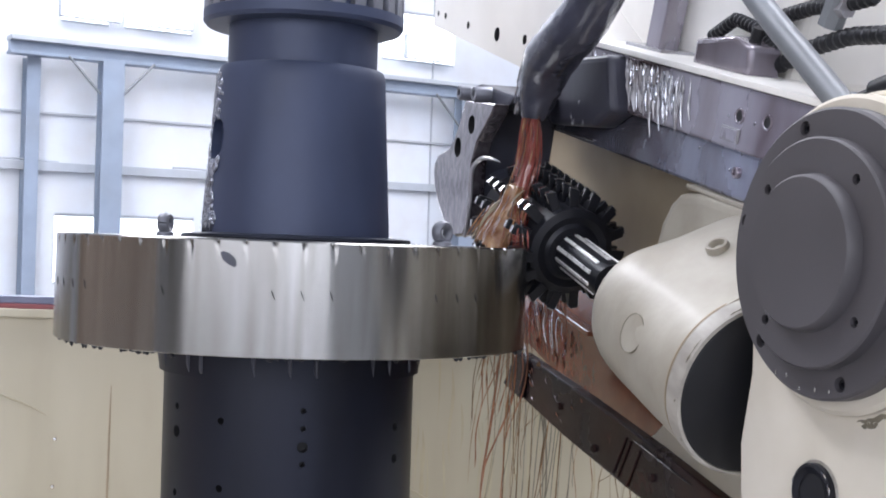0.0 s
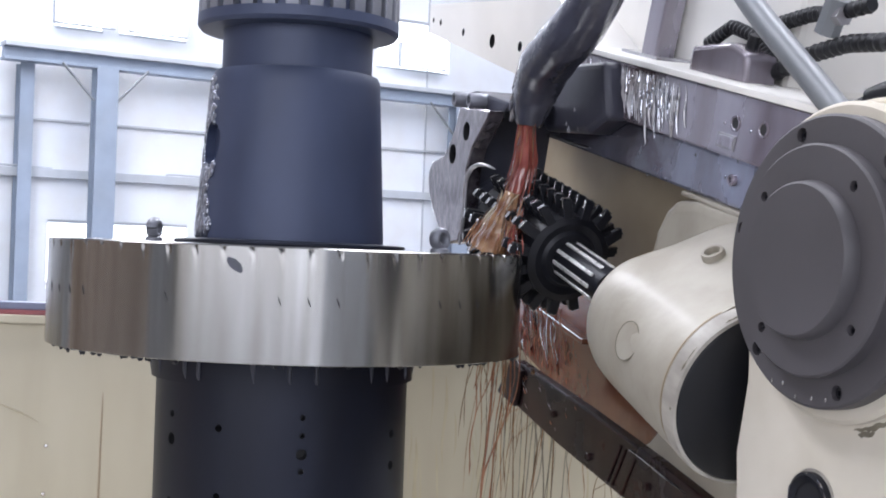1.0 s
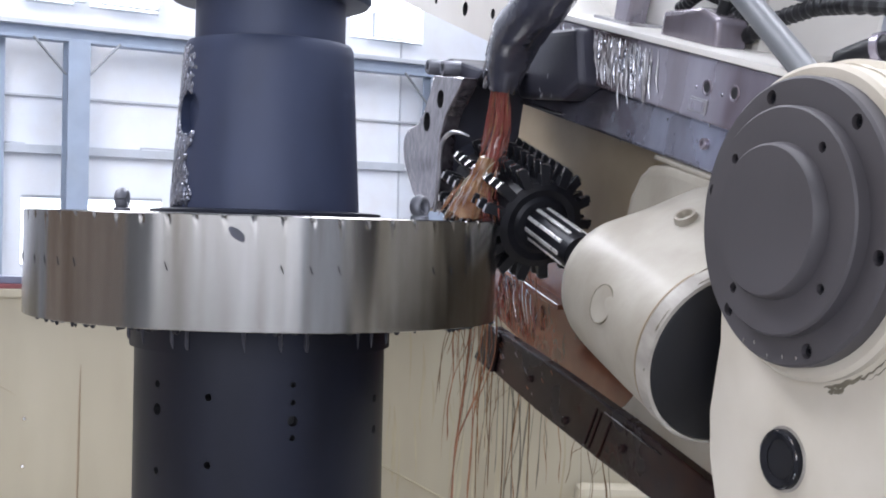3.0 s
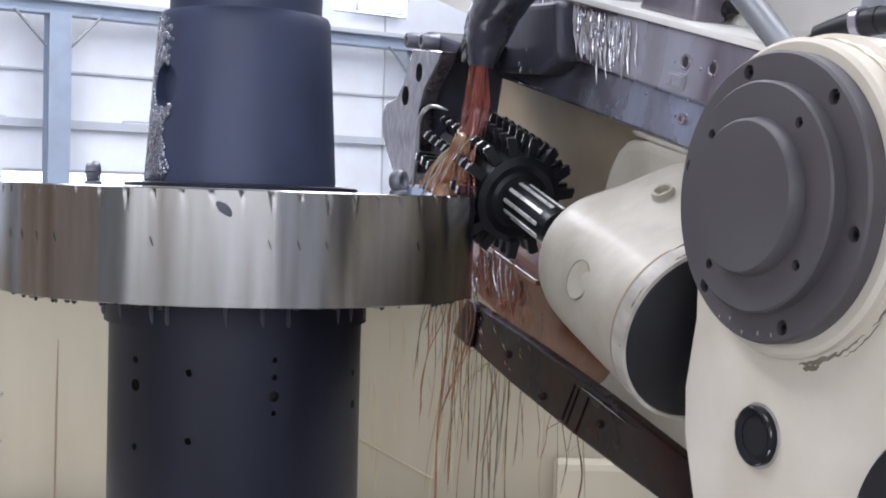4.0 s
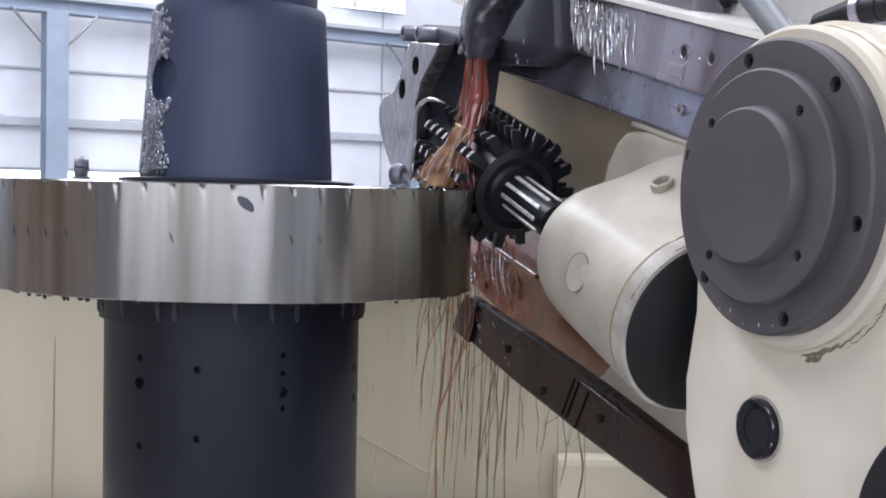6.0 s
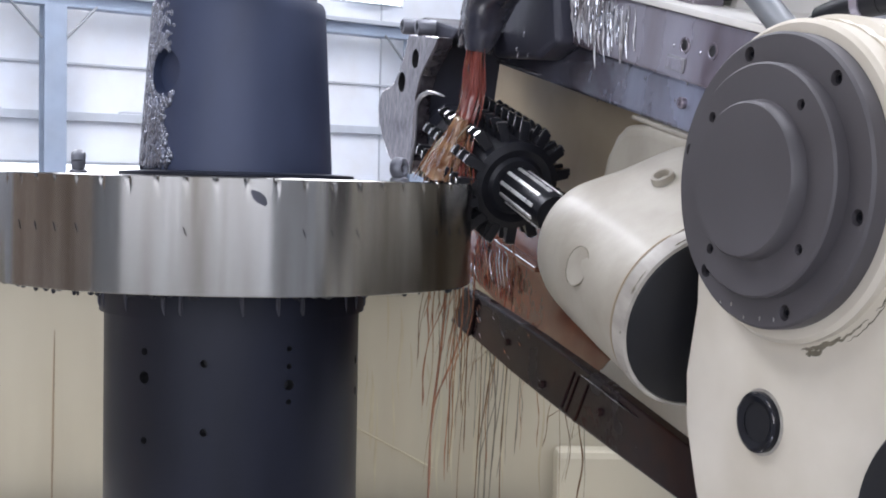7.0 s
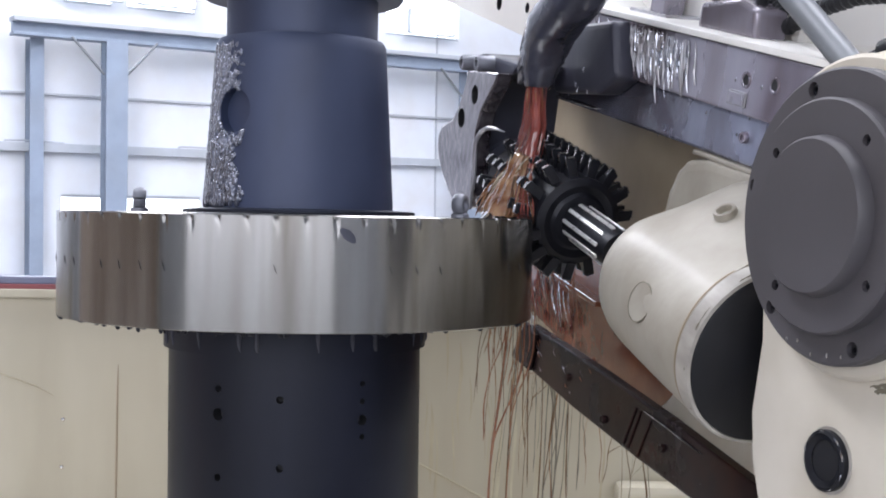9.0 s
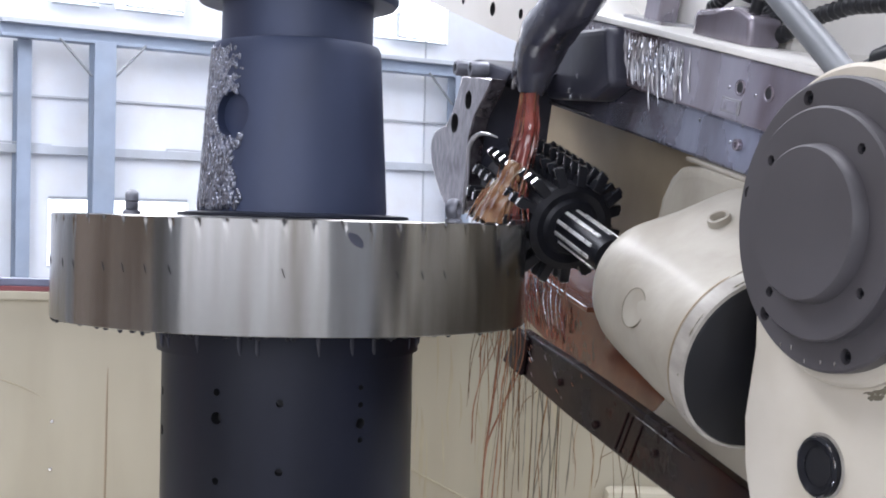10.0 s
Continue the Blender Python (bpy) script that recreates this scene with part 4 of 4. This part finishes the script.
def connector():
    c = thing("cable_connector", "black cable connectors above the gearbox", "connector")
    part("plug_body", rope([(0.86, 2.60, 1.985), (0.90, 2.52, 1.998), (0.935, 2.46, 2.002)], [0.024, 0.028, 0.028], 14), "black", c)
    part("collar", rope([(0.905, 2.51, 2.0), (0.915, 2.495, 2.001)], [0.033, 0.033], 14), "rail", c)
    part("cable_tail", rope([(0.80, 2.72, 1.962), (0.83, 2.66, 1.972), (0.87, 2.585, 1.988)], [0.006, 0.009, 0.016], 10), "black", c)
    part("plug_body", rope([(0.935, 2.46, 2.002), (0.99, 2.38, 2.0), (1.08, 2.30, 1.98)], [0.026, 0.026, 0.024], 14), "black", c)


connector()


# ------------------------------------------------------------ cutting oil
def oil():
    rnd = random.Random(21)
    made = []

    def strand(name, label, mat, pts, radii, seg=7):
        top = Vector(pts[0])
        ob = thing(name, label, "cutting oil", HEAD @ Matrix.Translation(top), "streams of cutting oil")
        part("strand", rope([Vector(p) - top for p in pts], radii, seg), mat, ob)
        made.append((ob, HEAD @ Matrix.Translation(top)))

    def bundle(name, label, mat, strands):
        """Many fine strands of running oil that sway as one."""
        top = Vector(strands[0][0][0])
        ob = thing(name, label, "cutting oil", HEAD @ Matrix.Translation(top), "streams of cutting oil")
        bm = bmesh.new()
        for pts, radii in strands:
            q = rope([Vector(p) - top for p in pts], radii, 5)
            me = bpy.data.meshes.new("strand")
            q.to_mesh(me)
            q.free()
            bm.from_mesh(me)
            bpy.data.meshes.remove(me)
        tagged(part("strand", bm, mat, ob, angle=80), kind="stuff")
        made.append((ob, HEAD @ Matrix.Translation(top)))

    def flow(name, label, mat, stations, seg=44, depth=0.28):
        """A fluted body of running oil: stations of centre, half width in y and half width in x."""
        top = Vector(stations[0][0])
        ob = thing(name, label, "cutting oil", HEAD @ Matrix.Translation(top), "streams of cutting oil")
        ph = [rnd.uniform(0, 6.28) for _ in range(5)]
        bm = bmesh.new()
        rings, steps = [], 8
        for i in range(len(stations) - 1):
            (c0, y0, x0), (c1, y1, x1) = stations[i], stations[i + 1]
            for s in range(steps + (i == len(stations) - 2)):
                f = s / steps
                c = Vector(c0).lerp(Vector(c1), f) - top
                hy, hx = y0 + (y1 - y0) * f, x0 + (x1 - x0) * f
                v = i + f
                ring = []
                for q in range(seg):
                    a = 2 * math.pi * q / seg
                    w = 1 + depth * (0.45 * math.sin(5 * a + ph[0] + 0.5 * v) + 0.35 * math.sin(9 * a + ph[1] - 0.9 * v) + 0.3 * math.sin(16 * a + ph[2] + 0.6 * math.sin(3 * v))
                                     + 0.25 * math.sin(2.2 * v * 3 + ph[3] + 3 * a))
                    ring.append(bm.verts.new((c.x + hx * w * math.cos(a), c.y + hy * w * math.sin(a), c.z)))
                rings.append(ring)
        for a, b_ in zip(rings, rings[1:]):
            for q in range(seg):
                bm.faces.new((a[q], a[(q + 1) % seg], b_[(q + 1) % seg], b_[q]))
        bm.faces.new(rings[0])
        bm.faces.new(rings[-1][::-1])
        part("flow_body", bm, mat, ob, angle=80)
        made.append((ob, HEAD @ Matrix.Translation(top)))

    flow("coolant_stream", "red-brown stream of cutting oil falling on the hob", "coolant",
         [((-0.065, -0.058, 0.33), 0.012, 0.018), ((-0.03, -0.066, 0.27), 0.016, 0.022), ((0.015, -0.078, 0.21), 0.019, 0.026), ((0.03, -0.100, 0.11), 0.022, 0.03)], depth=0.2)
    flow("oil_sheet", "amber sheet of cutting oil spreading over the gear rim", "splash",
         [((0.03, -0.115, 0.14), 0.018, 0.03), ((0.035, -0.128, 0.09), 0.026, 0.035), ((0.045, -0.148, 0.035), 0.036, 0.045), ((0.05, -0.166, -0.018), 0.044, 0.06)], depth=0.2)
    way = [Vector(p) for p in ((-0.065, -0.058, 0.335), (-0.03, -0.066, 0.27), (0.015, -0.078, 0.21), (0.03, -0.100, 0.10))]
    # the last, brightest strands put white highlights into the stream
    for mat, count in (("coolant", 26), ("coolant", 26), ("coolant", 20), ("splash", 12), ("clot", 6)):
        lines = []
        for k in range(count):
            f0 = rnd.uniform(0.0, 1.6)
            f1 = min(3.0, f0 + rnd.uniform(0.6, 1.8))
            a = rnd.uniform(math.pi, 2 * math.pi)
            pts = []
            for f in (f0, (f0 + f1) / 2, f1):
                i = min(int(f), 2)
                c = way[i].lerp(way[i + 1], f - i)
                w = 0.015 + 0.004 * f
                pts.append(c + Vector((0.028 * math.cos(a) + rnd.uniform(-.003, .003), w * math.sin(a) * 1.15 + w * 0.8 * math.cos(a) + rnd.uniform(-.002, .002), 0)))
            r = rnd.uniform(0.0008, 0.0022) * (0.6 if mat == "clot" else 1)
            lines.append((pts, [0.0004, r, 0.0004]))
        bundle("coolant_streaks", "thin red-brown streaks of falling cutting oil", mat, lines)
    left, right = Vector((-0.075, -0.203, -0.070)), Vector((0.215, -0.150, 0.006))
    # last entry: white highlights of the splash, put in as bright strands
    for mat, count, u0, u1 in (("splash", 36, 0.0, 0.6), ("splash", 36, 0.1, 0.85), ("splash", 30, 0.0, 1.0), ("stain", 26, 0.0, 0.55), ("thread", 30, 0.0, 0.9), ("coolant", 34, 0.4, 1.05), ("runnel", 30, 0.1, 0.95), ("clot", 9, 0.0, 1.0)):
        lines = []
        for k in range(count):
            u = rnd.uniform(u0, u1)
            end = left.lerp(right, u) + Vector((rnd.uniform(-.02, .02), rnd.uniform(-.004, .012), rnd.uniform(0, .008)))
            start = Vector((rnd.uniform(-0.03, 0.10), -0.115 + 0.03 * (u - 0.4) + rnd.uniform(-.012, .012), rnd.uniform(0.06, 0.15)))
            f0 = rnd.uniform(0.0, 0.6)
            f1 = min(1.0, f0 + rnd.uniform(0.25, 0.6))
            lift = rnd.uniform(0.0, 0.035)
            pts = [start.lerp(end, f) + Vector((0, 0, lift * 4 * f * (1 - f))) for f in (f0, (f0 + f1) / 2, f1)]
            r = rnd.uniform(0.0012, 0.0042) * (0.5 if mat == "clot" else 1)
            lines.append((pts, [0.0005, r, 0.0005]))
        bundle("oil_splash", "amber cutting oil splashing off the hob", mat, lines)
    for k in range(60):
        x0 = rnd.uniform(-0.34, 0.04)
        z0 = -0.24 + (x0 + 0.32) * 0.25 + rnd.uniform(-0.17, 0.02)
        L = rnd.uniform(0.02, 0.12)
        d = L * 0.31
        # bright strands among these stand for white glints on the oil
        strand("oil_curtain", "red-brown oil running down below the hob", ("coolant", "brown", "clot")[k % 3 if k % 4 else 0], 
               [(x0, 0.10, z0), (x0 + d * 0.4 + rnd.uniform(-0.01, 0.01), 0.10, z0 - L * 0.4), (x0 + d, 0.11, z0 - L)], [0.0007, rnd.uniform(0.001, 0.0032), 0.0007], 6)
    return made


OIL = oil()


def oil_threads():
    """Strings of oil that hang below the gear rim and the lower beam, some of them running together."""
    rnd = random.Random(33)
    made = []

    def hang(name, label, m, strings, mat):
        ob = thing(name, label, "cutting oil", m, "strings of oil")
        for pts, radii in strings:
            part("strand", rope(pts, radii, 6), mat, ob)
        made.append((ob, m))

    def string(drop, lean, r, n=9, x0=0.0):
        ph, amp = rnd.uniform(0, 6), rnd.uniform(0.001, 0.007)
        bow = rnd.uniform(-0.012, 0.012)
        pts = [(x0 + lean * (i / n) ** 0.8 + bow * math.sin(math.pi * i / n) + amp * (math.sin(ph + i * 0.9) - math.sin(ph)) * 0.6, 0, -drop * i / n) for i in range(n + 1)]
        return pts, [r * rnd.uniform(0.55, 1.35) for _ in range(n)] + [r * 0.25]

    edge = [(-0.34, -0.620), (0.10, -0.592), (0.502, -0.550), (0.75, -0.518)]
    for k in range(30):
        x = rnd.uniform(-0.34, 0.1) if k % 3 else rnd.uniform(0.1, 0.62)
        for (xa, za), (xb, zb) in zip(edge, edge[1:]):
            if xa <= x <= xb:
                z = za + (zb - za) * (x - xa) / (xb - xa)
        m = Matrix.Translation(HEAD @ Vector((x, rnd.uniform(0.118, 0.147), z + 0.004)))
        r = rnd.choice((0.0007, 0.0009, 0.0012, 0.0016, 0.0022))
        drop = rnd.uniform(0.10, 0.85) * (0.45 if x > 0.1 else 1.0)
        lean = rnd.uniform(-0.05, 0.012)
        strings = [string(drop, lean, r)]
        if k % 4 == 0:
            low = strings[0][0][4]
            strings.append(([(0.035, 0, 0.004), (0.028, 0, low[2] * 0.45), (low[0] + 0.006, 0, low[2] * 0.85), low], [r * 0.8, r * 0.7, r * 0.9, r * 0.6]))
        hang("oil_thread", "thin brown string of cutting oil hanging down", m, strings, ("thread", "grime", "thread", "splash", "grime")[k % 5])
    for k in range(16):
        a = radians(rnd.uniform(-30, 34))
        m = pose(GX + (GR - 0.02) * math.cos(a), GY + (GR - 0.02) * math.sin(a), GB + 0.002)
        hang("oil_thread", "thin brown string of cutting oil hanging from the gear", m, [string(rnd.uniform(0.06, 0.50), rnd.uniform(-0.06, 0.02), rnd.choice((0.0007, 0.0009, 0.0012)))], ("thread", "grime", "splash")[k % 3])
    for x, y, L, lean, r in ((0.175, 3.74, 0.82, -0.06, 0.0034), (0.205, 3.78, 0.62, -0.04, 0.0022), (0.12, 3.68, 0.38, -0.03, 0.0018)):
        strings = [string(L, lean, r, 14)]
        low = strings[0][0][8]
        strings.append(([(0.035, 0, 0), (0.030, 0, low[2] * 0.4), (low[0] + 0.012, 0, low[2] * 0.8), low], [r * 0.7, r, r * 0.8, r * 0.6]))
        strings += [string(L * rnd.uniform(0.15, 0.45), lean * 0.4, r * rnd.uniform(0.35, 0.7), 8, rnd.uniform(-0.03, 0.03)) for _ in range(3)]
        hang("oil_runnel", "red-brown runnel of cutting oil pouring off the gear", pose(x, y, GB - 0.005), strings, "runnel")
    return made


THREADS = oil_threads()


def oil_drops():
    """Drops that hang below gear and beam, fall one after another and lie on the bed."""
    rnd = random.Random(41)
    made = []
    for k in range(18):
        x, y = rnd.uniform(0.0, 0.5), rnd.uniform(3.7, 3.95)
        z = 1.375 - max(0, x - 0.17) * 0.78
        m = pose(x, y, z)
        ob = thing("oil_drop", "falling drop of brown cutting oil", "cutting oil", m, "drops of oil")
        r = rnd.uniform(0.003, 0.006)
        part("drop", lathe([(0, 3.2 * r), (0.25 * r, 2.2 * r), (0.7 * r, r), (r, 0), (0.7 * r, -0.7 * r), (0, -r)], 12), "splash" if k % 2 else "thread", ob)
        made.append((ob, x, y, z, 0.3 + k * 0.52))
    return made


DROPS = oil_drops()


# ------------------------------------------------------------ what moves
def motions():
    for ob in (GEAR, BASE, SLEEVE, NUT):
        seat = ARBOR if ob is BASE else LEVEL
        walk(ob, [(t, seat @ pose(0, 0, 0, 0, 0, SPIN * t)) for t in (0, 2.5, 5, 7.5, 10)])
    walk(HOB, [(i * 0.4, HEAD @ pose(0, 0, 0, -159 * i * 0.4, 0, 0)) for i in range(26)])
    rnd = random.Random(2)
    for ob, m in OIL:
        walk(ob, [(i * 0.25, m @ pose(rnd.uniform(-.004, .004), rnd.uniform(-.003, .003), rnd.uniform(-.006, .004), rnd.uniform(-2.5, 2.5), rnd.uniform(-2.5, 2.5), 0)) for i in range(41)])
    for ob, x, y, z, t0 in DROPS:
        low = 0.36
        fall = math.sqrt(2 * (z - low) / 9.8)
        rows = [(0.0, pose(x, y, z)), (t0, pose(x, y, z))]
        rows += [(t0 + fall * s, pose(x, y, z - (z - low) * s * s)) for s in (0.25, 0.5, 0.75, 1.0)]
        rows += [(10.0, pose(x, y, low))] if t0 + fall < 9.9 else []
        walk(ob, [r for r in rows if r[0] <= 10.0])
    for ob, m in THREADS:
        walk(ob, [(i * 0.5, m @ pose(rnd.uniform(-.004, .004), 0, 0, 0, rnd.uniform(-1.5, 1.5), 0)) for i in range(21)])


motions()
